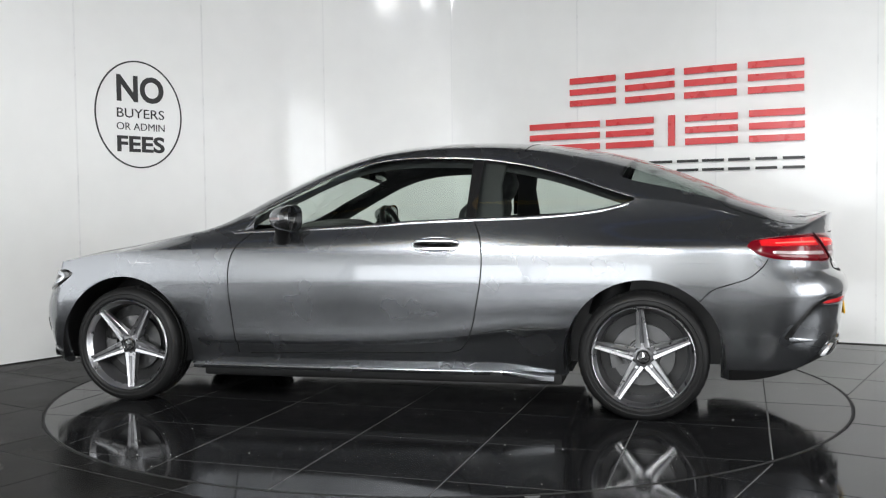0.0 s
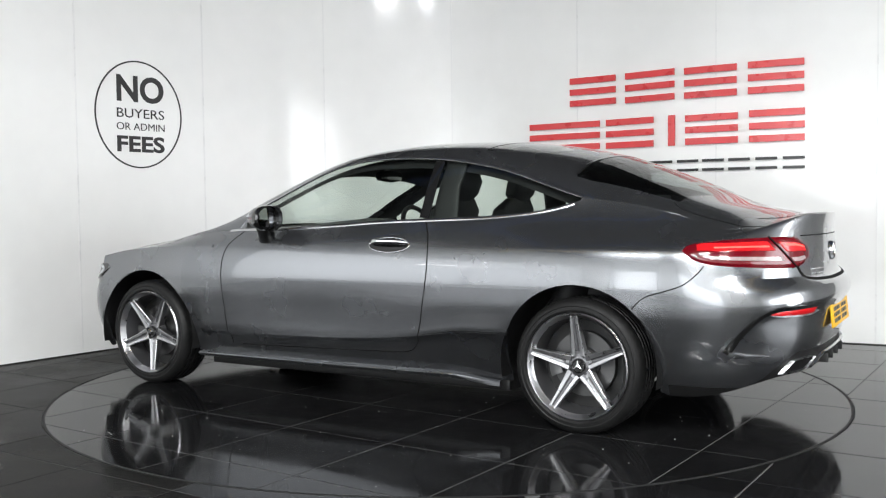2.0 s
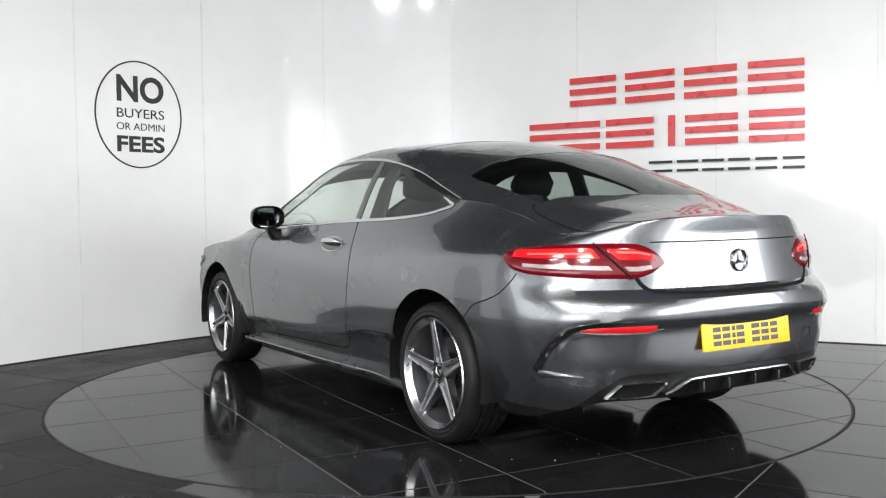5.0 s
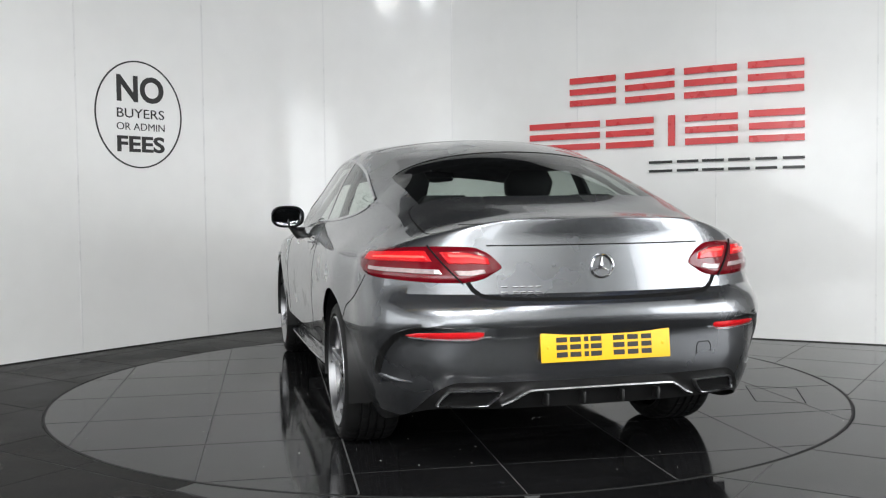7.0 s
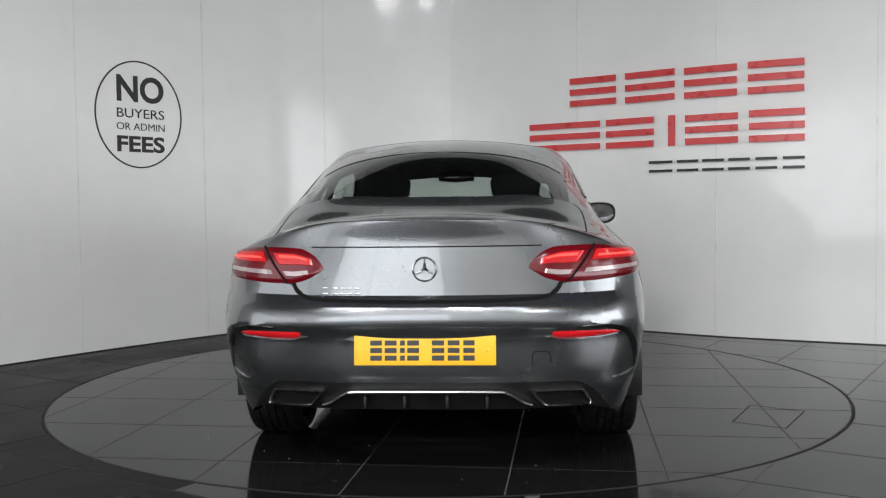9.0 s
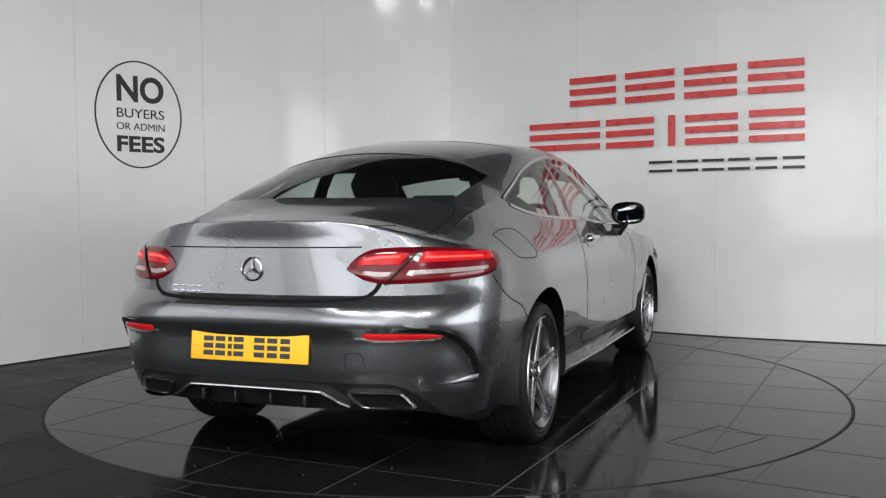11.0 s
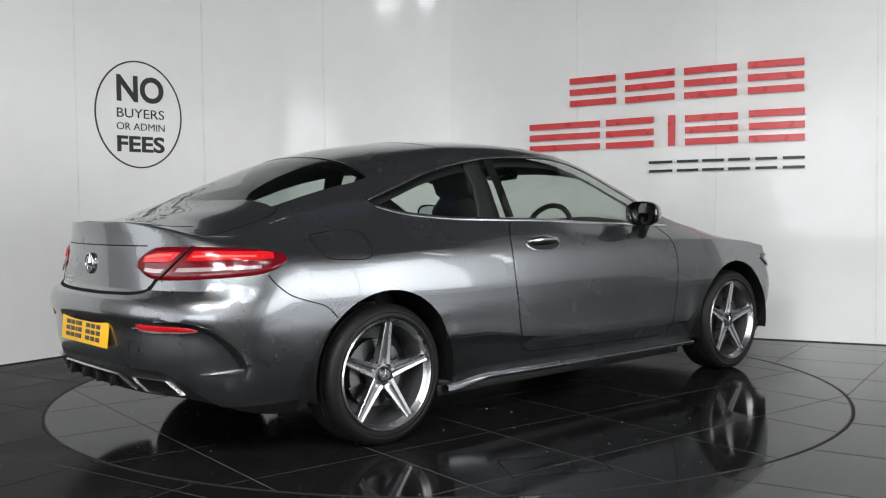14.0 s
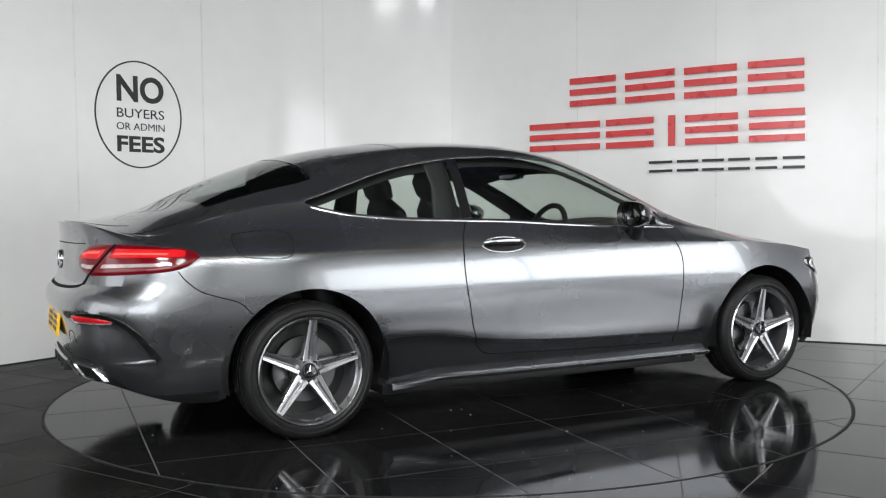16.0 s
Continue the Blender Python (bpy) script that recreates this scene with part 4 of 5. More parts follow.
def build_mirror(car, sgn):
    """Door mirror: a rounded shell open to the rear, glass, arm."""
    cy, cz = 0.935, 1.02
    bm = bmesh.new()
    sec = []
    for k in steps(0, 1, 10):
        s = math.sqrt(max(0.02, 1 - k ** 2.2))
        sec.append(((1.80 + 0.135 * k, sgn * (cy - 0.012 * k), cz), (0, sgn * 0.105 * s, 0), (0, 0.0, 0.070 * s), 0.75))
    shell(bm, sec, first=False)
    mir = part("door_mirror", move_all(bm, AXLE), PAINT, car, "grey door mirror shell")
    bm = bmesh.new()
    shell(bm, [((1.792, sgn * cy, cz), (0, sgn * 0.104, 0), (0, 0, 0.069), 0.75), ((1.80, sgn * cy, cz), (0, sgn * 0.1065, 0), (0, 0, 0.0715), 0.75), ((1.82, sgn * cy, cz), (0, sgn * 0.1065, 0), (0, 0, 0.0715), 0.75), ((1.84, sgn * cy, cz), (0, sgn * 0.099, 0), (0, 0, 0.065), 0.75)], False, False)
    part("edge", move_all(bm, AXLE), GLOSSBLACK, mir, "black edge")
    bm = bmesh.new()
    shell(bm, [((1.789, sgn * cy, cz), (0, sgn * 0.092, 0), (0, 0, 0.058), 0.75), ((1.793, sgn * cy, cz), (0, sgn * 0.093, 0), (0, 0, 0.059), 0.75)])
    turn = Matrix.Translation((1.818, sgn * cy, cz)) @ Matrix.Rotation(radians(13 * sgn), 4, "Z") @ Matrix.Translation((-1.791, -sgn * cy, -cz))
    bmesh.ops.transform(bm, verts=bm.verts, matrix=turn)
    part("glass", move_all(bm, AXLE), MIRRORGLASS, mir, "mirror glass")
    bm = bmesh.new()
    shell(bm, [((1.86, sgn * 0.93, 0.985), (0.055, 0, 0), (0, 0, 0.03), 0.9), ((1.88, sgn * 0.90, 0.95), (0.04, 0, 0), (0, 0, 0.04), 0.9), ((1.90, sgn * 0.86, 0.905), (0.05, 0, 0), (0, 0, 0.045), 0.9), ((1.90, sgn * 0.82, 0.90), (0.06, 0, 0), (0, 0, 0.05), 0.9)])
    part("arm", move_all(bm, AXLE), BLACK, mir, "black mirror arm")
    bm = bmesh.new()
    rows = []
    for k in steps(0.05, 0.85, 12):
        sc = math.sqrt(max(0.02, 1 - k ** 2.2))
        rows.append([(1.80 + 0.135 * k, sgn * (cy - 0.012 * k + 0.106 * sc), cz + dz) for dz in (-0.006, 0.006)])
    grid(bm, [[Vector(q) for q in r] for r in rows])
    bmesh.ops.solidify(bm, geom=bm.faces[:], thickness=0.003)
    bmesh.ops.recalc_face_normals(bm, faces=bm.faces)
    part("indicator", move_all(bm, AXLE), CLEAR, mir, "clear indicator strip")


def build_tail_lamp(car, sgn):
    a0, a1 = 103.0, 167.0
    top = smooth_table((103, 0.866), (105, 0.885), (108, 0.897), (115, 0.908), (130, 0.918), (145, 0.922), (156, 0.918), (161, 0.900), (165, 0.868), (167, 0.842))
    low = smooth_table((103, 0.864), (105, 0.845), (109, 0.818), (116, 0.800), (130, 0.789), (145, 0.781), (153, 0.780), (160, 0.795), (164, 0.818), (167, 0.838))
    us = [a0 + (a1 - a0) * i / 60 for i in range(61)]

    def put(u, v):
        return round_tail(u, v, sgn)

    def lean(u, v):
        """The lamp's inner pieces follow the slanted edge of the boot lid."""
        return put(u - 98 * (v - 0.843) * max(0.0, 1 - abs(u - 147) / 22), v)
    lamp = patch("tail_lamp", put, us, low, top, 14, 0.010, DARKRED, car, "red tail lamp wrapping round the corner")

    def inset(name, ua, ub, fa, fb, rise, m, lab):
        patch(name, lean, steps(ua, ub, 40), lambda u: low(u) + (top(u) - low(u)) * fa, lambda u: low(u) + (top(u) - low(u)) * fb, 6, rise, m, lamp, lab)
    inset("red_lens", 107, 145.6, 0.50, 0.90, 0.0135, RED, "bright red lens")
    inset("red_lens", 148.2, 163.5, 0.46, 0.88, 0.0135, RED, "bright red lens")
    inset("clear_lens", 112, 145.6, 0.20, 0.38, 0.0135, CLEAR, "clear reversing lens")
    inset("clear_lens", 148.2, 161, 0.18, 0.36, 0.0135, CLEAR, "clear reversing lens")
    inset("light_strip", 150, 162.5, 0.68, 0.78, 0.0150, LED, "glowing red strip")
    inset("light_strip", 113, 144, 0.64, 0.72, 0.0150, LED, "glowing red strip")
    seam("lamp_gap", [(lambda h: (h[0] + h[1] * 0.0135, h[1]))(lean(147, z)) for z in steps(0.778, 0.920, 16)], 0.006, GAP, lamp, 0.001)


def build_headlamp(car, sgn):
    def put(x, z):
        return on_side(x, z, sgn)
    top = smooth_table((3.17, 0.722), (3.22, 0.742), (3.30, 0.738), (3.42, 0.69))
    low = smooth_table((3.17, 0.712), (3.22, 0.67), (3.30, 0.62), (3.42, 0.59))
    lamp = patch("headlamp", put, steps(3.17, 3.42, 28), low, top, 8, 0.008, GLOSSBLACK, car, "dark headlamp with a bright curved strip")
    strip = curve_through([(3.40, 0.665), (3.33, 0.715), (3.26, 0.722), (3.225, 0.70), (3.27, 0.665), (3.34, 0.63)], 8)
    hits = [put(q[0], q[1]) for q in strip]
    seam("light_guide", [(h[0] + h[1] * 0.008, h[1]) for h in hits if h], 0.020, HEADGLASS, lamp, 0.003, "clear curved strip", tidy=6)


def build_nose(car, body):
    def front(y, z):
        return cast((6, y, z), (-1, 0, 0))
    # lower lip, intake and grille of the nose
    lip = [front(y, 0.225 + 0.02 * (abs(y) / 0.8) ** 2) for y in steps(-0.70, 0.70, 60)]
    seam("front_lip", lip, 0.03, PAINT, car, 0.022, "grey front splitter lip")
    patch("front_intake", front, steps(-0.55, 0.55, 40), lambda y: 0.30, lambda y: 0.43 - 0.05 * abs(y), 6, 0.004, BLACK, car, "black lower intake")
    patch("grille", front, steps(-0.36, 0.36, 40), lambda y: 0.50 + 0.05 * abs(y), lambda y: 0.665 - 0.10 * abs(y), 6, 0.006, GLOSSBLACK, car, "black front grille")
    for sgn in (1, -1):
        hits = [front(sgn * (0.60 + 0.2 * u), 0.33 + 0.10 * u) for u in steps(0, 1, 12)]
        seam("corner_intake", hits, 0.06, GLOSSBLACK, body, 0.003, "black corner intake")
        strake = [on_side(3.18 + 0.2 * u, 0.255 + 0.02 * u, sgn) for u in steps(0, 1, 12)]
        seam("corner_fin", strake, 0.018, PAINT, body, 0.007, "corner fin")


def build_bumper_bits(car, body, sgn):
    # air outlet at the corner: dark curved slot with a bright lower fin
    slot = curve_through([(118, 0.415), (121, 0.47), (125, 0.53), (131, 0.585), (139, 0.612), (150, 0.618)], 8)
    hits = [round_tail(q[0] + 1.5, q[1], sgn) for q in slot]
    seam("air_outlet", hits, lambda u: 0.004 + 0.034 * (1 - u) ** 0.6, GLOSSBLACK, body, 0.003, "black corner air outlet", tidy=14)
    fin = [round_tail(a, 0.408 - 0.006 * (a - 120) / 16, sgn) for a in steps(120.5, 136, 20)]
    seam("fin", fin, lambda u: 0.030 * (1 - u) + 0.003, PAINT, body, 0.006, "bright lower edge of the outlet", tidy=14)
    # reflector
    us = steps(135, 161, 30)
    lo = smooth_table((135, 0.584), (140, 0.577), (150, 0.575), (158, 0.577), (161, 0.588))
    hi = smooth_table((135, 0.588), (140, 0.598), (150, 0.603), (158, 0.605), (161, 0.605))

    def put(u, v):
        return round_tail(u, v, sgn)
    patch("reflector", put, us, lo, hi, 4, 0.005, RED, body, "red bumper reflector")
    edge = [round_tail(a, lo(a) - 0.004, sgn) for a in steps(136, 163, 24)]
    seam("reflector_edge", edge, 0.006, TRIM, body, 0.005, "thin bright edge under the reflector")
    # parking sensor
    h = round_tail(139, 0.505, sgn)
    bm = bmesh.new()
    lathe(bm, [(0.0, 0.002), (0.009, 0.002), (0.0105, -0.003)], 16, "z")
    bmesh.ops.transform(bm, verts=bm.verts, matrix=Matrix.Translation(h[0]) @ h[1].to_track_quat("Z", "Y").to_matrix().to_4x4())
    part("parking_sensor", move_all(bm, AXLE), PAINT, body, "round parking sensor")
    # exhaust trim: slanted frame with a black mouth
    c = Vector((-1.012, sgn * 0.515, 0.345))
    loop = [(0.112, -0.027), (0.085, 0.018), (0.06, 0.027), (-0.09, 0.030), (-0.112, 0.022), (-0.08, -0.016), (-0.05, -0.030), (0.09, -0.034)]
    pts = [Vector((0, q[0] * sgn, q[1])) for q in loop]
    ring = []
    n = len(pts)
    P = [pts[-1]] + pts + pts[:2]
    for i in range(1, n + 1):
        a, b, d, e = P[i - 1], P[i], P[i + 1], P[i + 2] if i + 2 < len(P) else P[2]
        for k in range(6):
            u = k / 6
            ring.append(0.5 * (2 * b + (d - a) * u + (2 * a - 5 * b + 4 * d - e) * u * u + (3 * b - a - 3 * d + e) * u ** 3))

    def face_x(q):
        h = on_tail(c.y + q.y, max(c.z + q.z, 0.315))
        return h[0].x if h else c.x
    rows = []
    for q in ring + ring[:1]:
        x = face_x(q)
        rows.append([Vector((x + dx, c.y + q.y * f, c.z + q.z * f)) for f, dx in ((1.04, 0.01), (1.04, -0.012), (1.01, -0.020), (0.95, -0.018), (0.91, -0.006))])
    bm = bmesh.new()
    grid(bm, rows)
    bmesh.ops.remove_doubles(bm, verts=bm.verts, dist=1e-6)
    bmesh.ops.recalc_face_normals(bm, faces=bm.faces)
    ex = part("exhaust_trim", move_all(bm, AXLE), ALLOY, car, "chrome exhaust trim")
    bm = bmesh.new()
    mid = bm.verts.new((face_x(Vector((0, 0, 0))) - 0.008, c.y, c.z))
    vs = [bm.verts.new((face_x(q) - 0.0075, c.y + q.y * 0.93, c.z + q.z * 0.93)) for q in ring]
    for i in range(len(vs)):
        bm.faces.new((mid, vs[i], vs[(i + 1) % len(vs)]))
    part("mouth", move_all(bm, AXLE), GAP, ex, "black exhaust mouth")


def build_tail_middle(car, body):
    # bright strip of the diffuser, rising from the exhausts to the middle
    line = curve_through([(-0.40, 0.318), (-0.36, 0.335), (-0.31, 0.366), (-0.26, 0.376), (0, 0.378), (0.26, 0.376), (0.31, 0.366), (0.36, 0.335), (0.40, 0.318)], 8)
    hits = [on_tail(q[0], q[1]) for q in line]
    hits = [(h[0] + Vector((-0.012, 0, 0)), Vector((-1, 0, 0.1)).normalized()) for h in hits if h]
    seam("diffuser_strip", hits, 0.013, TRIM, car, 0.012, "satin silver diffuser strip")
    for y in (-0.23, -0.08, 0.08, 0.23):
        part("diffuser_fin", move_all(box(bmesh.new(), (0.05, 0.012, 0.045), (-0.982, y, 0.338), 0.004), AXLE), BLACK, car, "black diffuser fin")
    # plate
    lean = Matrix.Rotation(radians(6), 4, "Y")
    plate_at = Matrix.Translation(Vector((-1.025, 0, 0.538)) + AXLE) @ lean
    plate = part("number_plate", box(bmesh.new(), (0.008, 0.53, 0.111), (0, 0, 0), 0.003), YELLOW, car, "yellow rear plate with dark bars", at=plate_at)
    for y, w in ((0.182, 0.044), (0.127, 0.044), (0.083, 0.018), (0.043, 0.044), (-0.050, 0.046), (-0.108, 0.044), (-0.165, 0.042)):
        part("bar", box(bmesh.new(), (0.002, w, 0.019), (0, 0, 0)), INK, plate, "dark bar", at=pose(-0.005, y, 0.028))
        part("bar", box(bmesh.new(), (0.002, w, 0.019), (0, 0, 0)), INK, plate, "dark bar", at=pose(-0.005, y, 0.0))
        part("bar", box(bmesh.new(), (0.002, w, 0.019), (0, 0, 0)), INK, plate, "dark bar", at=pose(-0.005, y, -0.028))
    for y in (-0.235, 0.235):
        bm = bmesh.new()
        lathe(bm, [(0.0, 0.004), (0.006, 0.003), (0.007, -0.002)], 14, "z")
        part("screw_cap", bm, YELLOW, plate, at=pose(-0.004, y, 0, 0, -90, 0))
    # round badge
    h = on_tail(0, 0.838)
    turn = Matrix(((0, 0, -1, 0), (-1, 0, 0, 0), (0, 1, 0, 0), (0, 0, 0, 1)))
    at = Matrix.Translation(h[0] + Vector((-0.004, 0, 0)) + AXLE) @ turn
    bm = bmesh.new()
    lathe(bm, [(0.040, -0.01), (0.040, 0.003), (0.043, 0.008), (0.047, 0.006), (0.0485, -0.01)], 48, "z")
    badge = part("badge", bm, CHROME, car, "round chrome badge", at=at)
    for k in range(3):
        bm = bmesh.new()
        a = math.pi / 2 + k * 2 * math.pi / 3
        u, v = Vector((math.cos(a), math.sin(a), 0)), Vector((-math.sin(a), math.cos(a), 0))
        top = bm.verts.new((0, 0, 0.010))
        tip, l, r = bm.verts.new(u * 0.041 + Vector((0, 0, 0.003))), bm.verts.new(v * 0.008 + u * 0.004), bm.verts.new(-v * 0.008 + u * 0.004)
        bm.faces.new((top, tip, l))
        bm.faces.new((top, r, tip))
        bmesh.ops.recalc_face_normals(bm, faces=bm.faces)
        part("spoke", bm, CHROME, badge, angle=10)
    # model badge as plain bars
    for y, w in ((0.384, 0.024), (0.342, 0.022), (0.314, 0.022), (0.286, 0.022), (0.256, 0.022)):
        for dz in (0.010, -0.010):
            g = on_tail(y, 0.757 + dz)
            part("badge_bar", box(bmesh.new(), (0.006, w, 0.006), (0, 0, 0), 0.0015), CHROME, car, "small chrome bar", at=Matrix.Translation(g[0] + AXLE) @ Matrix.Rotation(-0.12, 4, "Z"))


def build_wheel(car, cx, sgn):
    """Alloy wheel with five split spokes, built with its face to +y."""
    rear = cx < 1
    wide = 0.245 if rear else 0.225
    at = Matrix.Translation(Vector((cx, sgn * 0.768, HUB_Z)) + AXLE) @ Matrix.Rotation(radians(4 if rear else 40), 4, "Y")
    if sgn < 0:
        at = Matrix.Translation(Vector((cx, sgn * 0.768, HUB_Z)) + AXLE) @ Matrix.Rotation(math.pi, 4, "Z") @ Matrix.Rotation(radians(-4), 4, "Y")
    wheel = new("wheel")
    wheel.parent, wheel.matrix_basis = car, at
    h = wide / 2
    R, RR = 0.3215, 0.250
    face = h - 0.006
    prof = [(RR, -h + 0.015), (RR + 0.015, -h), (R - 0.03, -h - 0.002), (R - 0.008, -h + 0.018), (R, -h + 0.04)]
    for g in (-0.055, -0.018, 0.018, 0.055):
        prof += [(R, g - 0.006), (R - 0.007, g - 0.004), (R - 0.007, g + 0.004), (R, g + 0.006)]
    prof += [(R, h - 0.04), (R - 0.004, h - 0.026), (R - 0.012, h - 0.012), (R - 0.022, h - 0.004), (R - 0.030, h), (R - 0.036, h + 0.0015), (R - 0.040, h - 0.001), (R - 0.055, h + 0.001), (RR + 0.012, h - 0.002), (RR, h - 0.012)]
    bm = bmesh.new()
    lathe(bm, prof, 176, cut=lambda i, r, along: r - 0.003 if i % 4 == 0 and r > R - 0.009 and abs(along) > 0.058 else (r - 0.004 if i % 8 == 2 and r > R - 0.001 and 0.02 < abs(along) < 0.058 else r))
    bmesh.ops.recalc_face_normals(bm, faces=bm.faces)
    part("tyre", bm, RUBBER, wheel, "low-profile black tyre", angle=30)
    bm = bmesh.new()
    lathe(bm, [(RR + 0.001, h - 0.014), (RR + 0.004, h - 0.004), (RR - 0.002, h + 0.002), (RR - 0.007, h - 0.003), (RR - 0.011, h - 0.016), (RR - 0.023, h - 0.030)], 72)
    bmesh.ops.recalc_face_normals(bm, faces=bm.faces)
    part("rim_lip", bm, ALLOY, wheel, "bright machined rim lip")
    bm = bmesh.new()
    lathe(bm, [(RR - 0.023, h - 0.028), (RR - 0.030, h - 0.06), (RR - 0.036, h - 0.16), (RR - 0.02, -h + 0.02)], 72)
    bmesh.ops.recalc_face_normals(bm, faces=bm.faces)
    part("rim_barrel", bm, GUNMETAL, wheel, "grey rim barrel")
    r0, r1 = 0.045, RR - 0.012
    for k in range(5):
        a = math.pi / 2 + k * 2 * math.pi / 5
        u, v = Vector((math.cos(a), 0, math.sin(a))), Vector((-math.sin(a), 0, math.cos(a)))

        def sect(r, half, groove, y, deep):
            return [u * r + v * (half * f) + Vector((0, y + d, 0)) for f, d in ((-1, -deep), (-1, 0), (-0.86, 0.003), (-0.38, 0.001), (-0.2, -groove), (0.2, -groove), (0.38, 0.001), (0.86, 0.003), (1, 0), (1, -deep))]
        rows = []
        for q in steps(0, 1, 8):
            r = r0 + (r1 - r0) * q
            half = 0.036 - 0.0175 * q ** 0.8
            y = face - 0.030 + 0.022 * q ** 1.2
            rows.append(sect(r, half, 0.010 * (1 - 0.5 * q), y, 0.045 - 0.02 * q))
        bm = bmesh.new()
        grid(bm, rows)
        bmesh.ops.recalc_face_normals(bm, faces=bm.faces)
        part("spoke", bm, ALLOY, wheel, "machined spoke with a dark groove", angle=25)
        bm = bmesh.new()
        rows = []
        for q in steps(0.12, 0.97, 8):
            r = r0 + (r1 - r0) * q
            half = (0.036 - 0.0175 * q ** 0.8) * 0.36
            y = face - 0.030 + 0.022 * q ** 1.2
            rows.append([u * r + v * (half * f) + Vector((0, y + d, 0)) for f, d in ((-1, -0.001), (-0.3, -0.0085 * (1 - 0.5 * q)), (0.3, -0.0085 * (1 - 0.5 * q)), (1, -0.001))])
        grid(bm, rows)
        bmesh.ops.recalc_face_normals(bm, faces=bm.faces)
        part("groove", bm, GUNMETAL, wheel, "grey painted groove")
        b = a + math.pi / 5
        bm = bmesh.new()
        lathe(bm, [(0.0, 0.005), (0.0115, 0.005), (0.013, -0.012)], 12)
        part("bolt", bm, BLACK, wheel, at=Matrix.Translation((0.056 * math.cos(b), face - 0.034, 0.056 * math.sin(b))))
    bm = bmesh.new()
    lathe(bm, [(0.074, face - 0.075), (0.070, face - 0.042), (0.036, face - 0.036), (0.034, face - 0.03)], 40)
    bmesh.ops.recalc_face_normals(bm, faces=bm.faces)
    part("hub", bm, GUNMETAL, wheel, "grey hub")
    bm = bmesh.new()
    lathe(bm, [(0.034, face - 0.04), (0.034, face - 0.022), (0.030, face - 0.017), (0.026, face - 0.020), (0.0, face - 0.018)], 40)
    bmesh.ops.recalc_face_normals(bm, faces=bm.faces)
    cap = part("hub_cap", bm, GLOSSBLACK, wheel, "black hub cap")
    for k in range(3):
        a = math.pi / 2 + k * 2 * math.pi / 3
        u, v = Vector((math.cos(a), 0, math.sin(a))), Vector((-math.sin(a), 0, math.cos(a)))
        y = Vector((0, face - 0.0175, 0))
        bm = bmesh.new()
        top = bm.verts.new(y + Vector((0, 0.004, 0)))
        tip, l, r = bm.verts.new(u * 0.028 + y), bm.verts.new(v * 0.006 + u * 0.003 + y), bm.verts.new(-v * 0.006 + u * 0.003 + y)
        bm.faces.new((top, tip, l))
        bm.faces.new((top, r, tip))
        bmesh.ops.recalc_face_normals(bm, faces=bm.faces)
        part("spoke_mark", bm, CHROME, cap, "small chrome mark", angle=10)
    bm = bmesh.new()
    lathe(bm, [(0.0, face - 0.085), (0.08, face - 0.085), (0.085, face - 0.10), (0.155, face - 0.10), (0.157, face - 0.125), (0.0, face - 0.125)], 56)
    bmesh.ops.recalc_face_normals(bm, faces=bm.faces)
    part("brake_disc", bm, STEEL, wheel, "steel brake disc")
    bm = bmesh.new()
    a0 = radians(-20 if rear else 10)
    if (sgn > 0) == rear:
        a0 = math.pi - a0 - 0.7 if not rear else a0
    rows = []
    for a in steps(a0, a0 + 0.7, 8):
        rows.append([Vector((r * math.cos(a), y, r * math.sin(a))) for r, y in ((0.105, face - 0.10), (0.105, face - 0.07), (0.125, face - 0.06), (0.165, face - 0.065), (0.172, face - 0.10))])
    grid(bm, rows)
    bmesh.ops.recalc_face_normals(bm, faces=bm.faces)
    part("brake_caliper", bm, STEEL, wheel, "grey brake caliper")
    bm = bmesh.new()
    lathe(bm, [(0.0, -0.02), (RR - 0.03, -0.02)], 40)
    part("inner_face", bm, BLACK, wheel, "dark inside of the wheel")


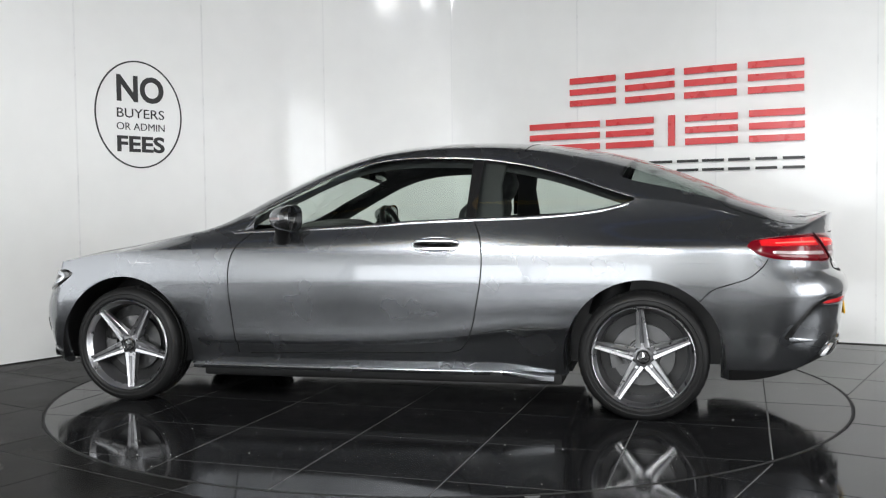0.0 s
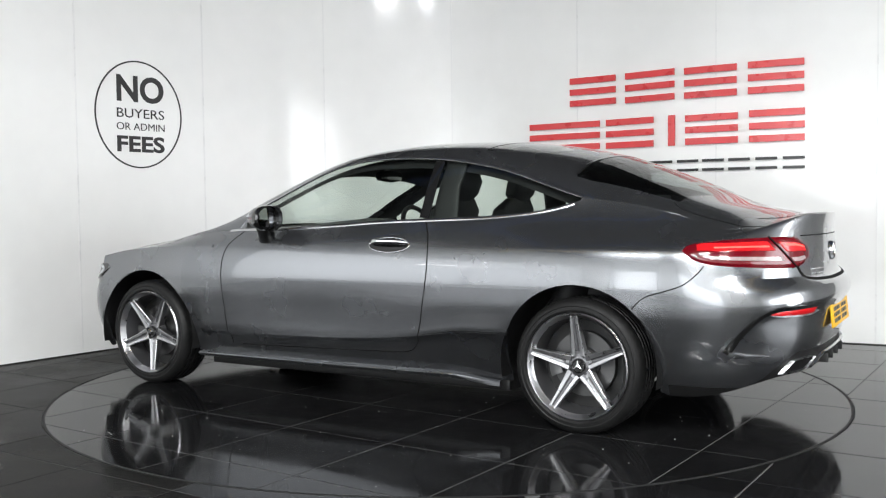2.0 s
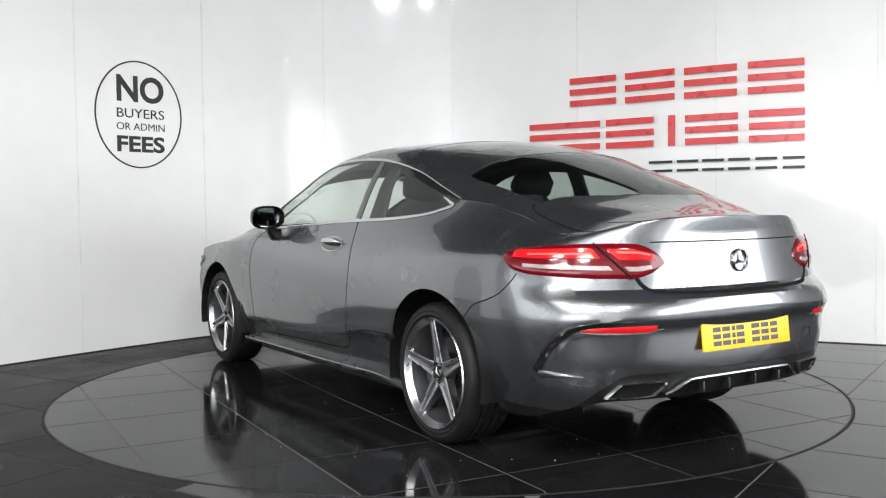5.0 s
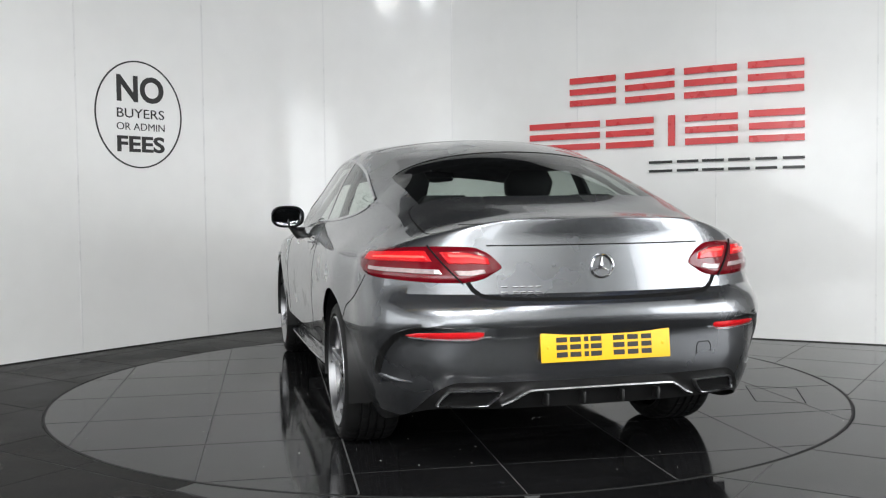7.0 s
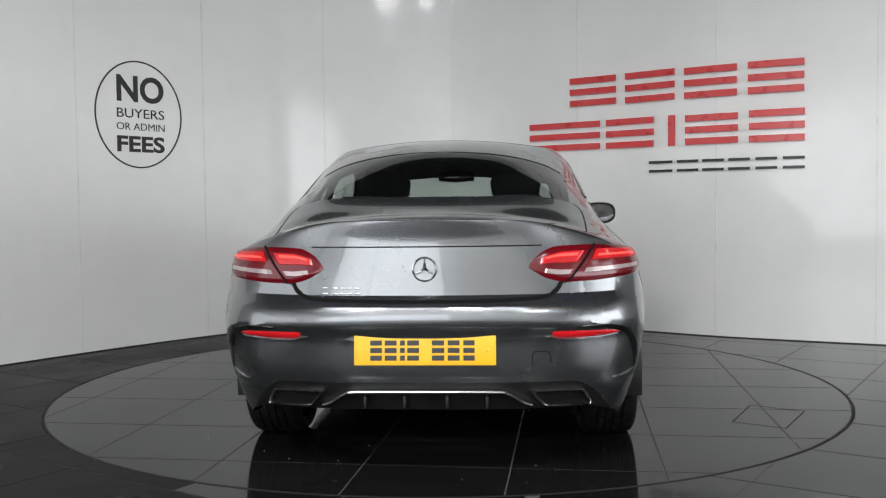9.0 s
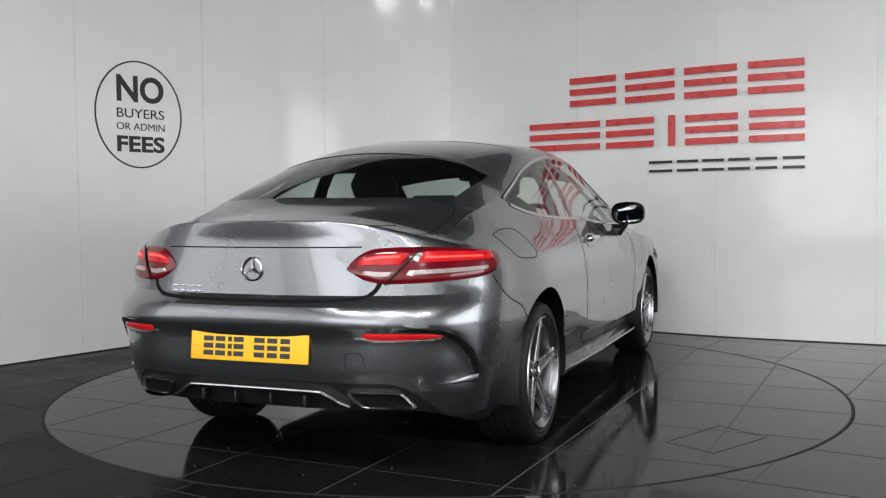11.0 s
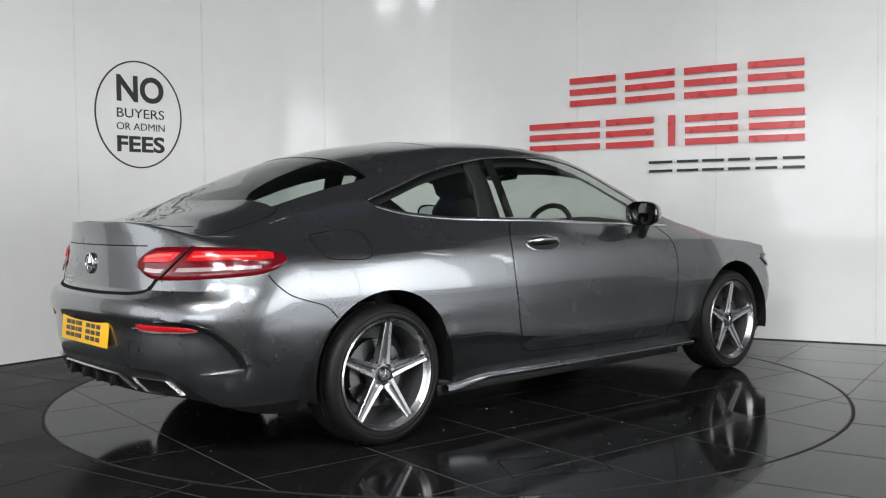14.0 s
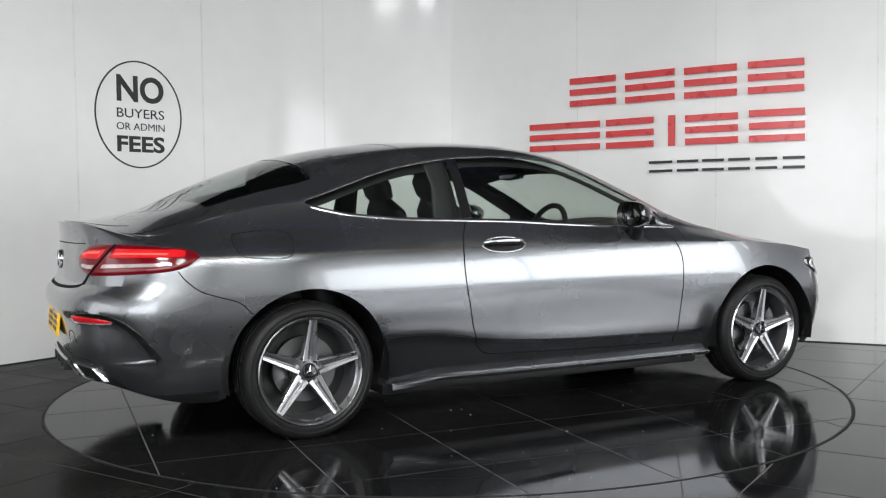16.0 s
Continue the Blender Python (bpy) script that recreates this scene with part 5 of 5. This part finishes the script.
def build_cabin(car):
    def cb(name, secs, m=CABIN, lab=""):
        return part(name, move_all(shell(bmesh.new(), secs), AXLE), m, car, lab)
    # lining of roof and pillars
    lined = [[q + Vector((0, -math.copysign(0.02, q.y) if abs(q.y) > 0.02 else 0, -0.05)) for q in r] for r in ROWS]
    bm = pick(lined, lambda i, j: ROW_D <= j and 0.15 < 0.5 * (XCOL[i] + XCOL[i + 1]) < 1.74 or (ROW_K <= j < ROW_R and 0.04 >= 0.5 * (XCOL[i] + XCOL[i + 1]) > -0.46) or (ROW_D <= j < ROW_R and 0.17 >= 0.5 * (XCOL[i] + XCOL[i + 1]) > -0.46)
              or (ROW_D <= j < ROW_R + 1 and 1.6 <= 0.5 * (XCOL[i] + XCOL[i + 1]) < 2.3))
    part("roof_lining", move_all(bm, AXLE), CABIN, car, "dark roof lining")
    for y in (0.37, -0.37):
        cb("front_seat", [((1.05, y, 0.50), (0.10, 0, 0), (0, 0.23, 0), 0.7), ((1.0, y, 0.80), (0.075, 0, 0), (0, 0.24, 0), 0.7), ((0.93, y, 1.05), (0.07, 0, 0), (0, 0.22, 0), 0.7), ((0.90, y, 1.12), (0.04, 0, 0), (0, 0.13, 0), 0.7)])
        cb("front_headrest", [((0.90, y, 1.08), (0.025, 0, 0), (0, 0.06, 0), 0.8), ((0.89, y, 1.14), (0.06, 0, 0), (0, 0.135, 0), 0.7), ((0.87, y, 1.21), (0.065, 0, 0), (0, 0.145, 0), 0.7), ((0.86, y, 1.275), (0.035, 0, 0), (0, 0.11, 0), 0.7)])
        cb("seat_cushion", [((0.95, y, 0.50), (0, 0.22, 0), (0, 0, 0.10), 0.7), ((1.5, y, 0.54), (0, 0.25, 0), (0, 0, 0.10), 0.7)])
        cb("rear_seat", [((0.20, y, 0.50), (0.10, 0, 0), (0, 0.30, 0), 0.7), ((0.10, y, 0.85), (0.09, 0, 0), (0, 0.31, 0), 0.7), ((0.03, y, 1.02), (0.05, 0, 0), (0, 0.26, 0), 0.7)])
        cb("rear_headrest", [((0.02, y, 1.01), (0.05, 0, 0), (0, 0.12, 0), 0.7), ((0.0, y, 1.08), (0.055, 0, 0), (0, 0.13, 0), 0.7), ((-0.02, y, 1.125), (0.03, 0, 0), (0, 0.10, 0), 0.7)])
    cb("dashboard", [((2.0, -0.74, 0.86), (0.22, 0, 0), (0, 0, 0.10), 0.7), ((1.98, -0.37, 0.885), (0.25, 0, 0), (0, 0, 0.115), 0.7), ((2.0, 0, 0.875), (0.24, 0, 0), (0, 0, 0.105), 0.7), ((2.0, 0.74, 0.86), (0.22, 0, 0), (0, 0, 0.10), 0.7)])
    cb("parcel_shelf", [((-0.05, -0.55, 0.985), (0.1, 0, 0), (0, 0, 0.03), 0.6), ((-0.28, 0, 0.99), (0.32, 0, 0), (0, 0, 0.05), 0.6), ((-0.05, 0.55, 0.985), (0.1, 0, 0), (0, 0, 0.03), 0.6)])
    # steering wheel
    bm = bmesh.new()
    rows = []
    for a in steps(0, 2 * math.pi, 40):
        c = Vector((0, 0.185 * math.cos(a), 0.185 * math.sin(a)))
        n = c.normalized()
        rows.append([c + n * (0.016 * math.cos(b)) + Vector((0.016 * math.sin(b), 0, 0)) for b in steps(0, 2 * math.pi, 10)])
    grid(bm, rows)
    box(bm, (0.03, 0.34, 0.04), (0.02, 0, 0), 0.008)
    box(bm, (0.05, 0.12, 0.10), (0.02, 0, -0.01), 0.02)
    bmesh.ops.remove_doubles(bm, verts=bm.verts, dist=1e-6)
    bmesh.ops.recalc_face_normals(bm, faces=bm.faces)
    part("steering_wheel", bm, CABIN, car, "dark steering wheel", at=Matrix.Translation(Vector((1.62, -0.37, 0.90)) + AXLE) @ Matrix.Rotation(radians(22), 4, "Y"))
    part("inner_mirror", move_all(shell(bmesh.new(), [((1.62, -0.115, 1.265), (0.02, 0, 0), (0, 0, 0.028), 0.6), ((1.61, 0, 1.265), (0.025, 0, 0), (0, 0, 0.038), 0.6), ((1.62, 0.115, 1.265), (0.02, 0, 0), (0, 0, 0.028), 0.6)]), AXLE), GLOSSBLACK, car, "dark inner mirror")
    part("mirror_foot", move_all(shell(bmesh.new(), [((1.64, 0, 1.27), (0.012, 0, 0), (0, 0.012, 0), 0.8), ((1.70, 0, 1.35), (0.03, 0, 0), (0, 0.03, 0), 0.8)]), AXLE), BLACK, car)
    for y in (1, -1):
        cb("pillar_trim", [((0.79, y * 0.735, 1.0), (0.08, 0, 0), (0, 0.018, 0), 0.7), ((0.79, y * 0.67, 1.18), (0.06, 0, 0), (0, 0.018, 0), 0.7), ((0.77, y * 0.585, 1.34), (0.07, 0, 0), (0, 0.018, 0), 0.7)], lab="dark trim of the middle pillar")
    for y in (0.74, -0.74):
        cb("door_lining", [((0.45, y, 0.70), (0, 0.04, 0), (0, 0, 0.28), 0.6), ((1.2, y + math.copysign(0.02, y), 0.70), (0, 0.05, 0), (0, 0, 0.275), 0.6), ((2.15, y, 0.66), (0, 0.04, 0), (0, 0, 0.25), 0.6)])


def build_underside(car):
    bm = bmesh.new()
    box(bm, (2.02, 1.50, 0.12), (1.42, 0, 0.20), 0.02)
    box(bm, (2.95, 1.06, 0.20), (1.85, 0, 0.27), 0.03)
    box(bm, (1.2, 1.06, 0.10), (-0.2, 0, 0.33), 0.03)
    box(bm, (0.30, 1.20, 0.08), (-0.68, 0, 0.34), 0.03)
    box(bm, (0.30, 1.40, 0.10), (3.28, 0, 0.26), 0.03)
    part("underbody", move_all(bm, AXLE), BLACK, car, "black underbody")
    bm = bmesh.new()
    box(bm, (0.10, 1.4, 0.10), (0.0, 0, 0.31), 0.03)
    part("rear_axle", move_all(bm, AXLE), BLACK, car)


build_hall()
build_lamps()
build_wall()
build_signs()
TABLE = build_table()
CRUMBS = build_crumbs()
CAR = build_car()
build_floor()


def motions():
    rows = [(t, pose(0, 0, 0, 0, 0, a)) for t, a in TURN]
    walk(TABLE, rows)
    walk(CRUMBS, rows)
    walk(CAR, rows)


motions()
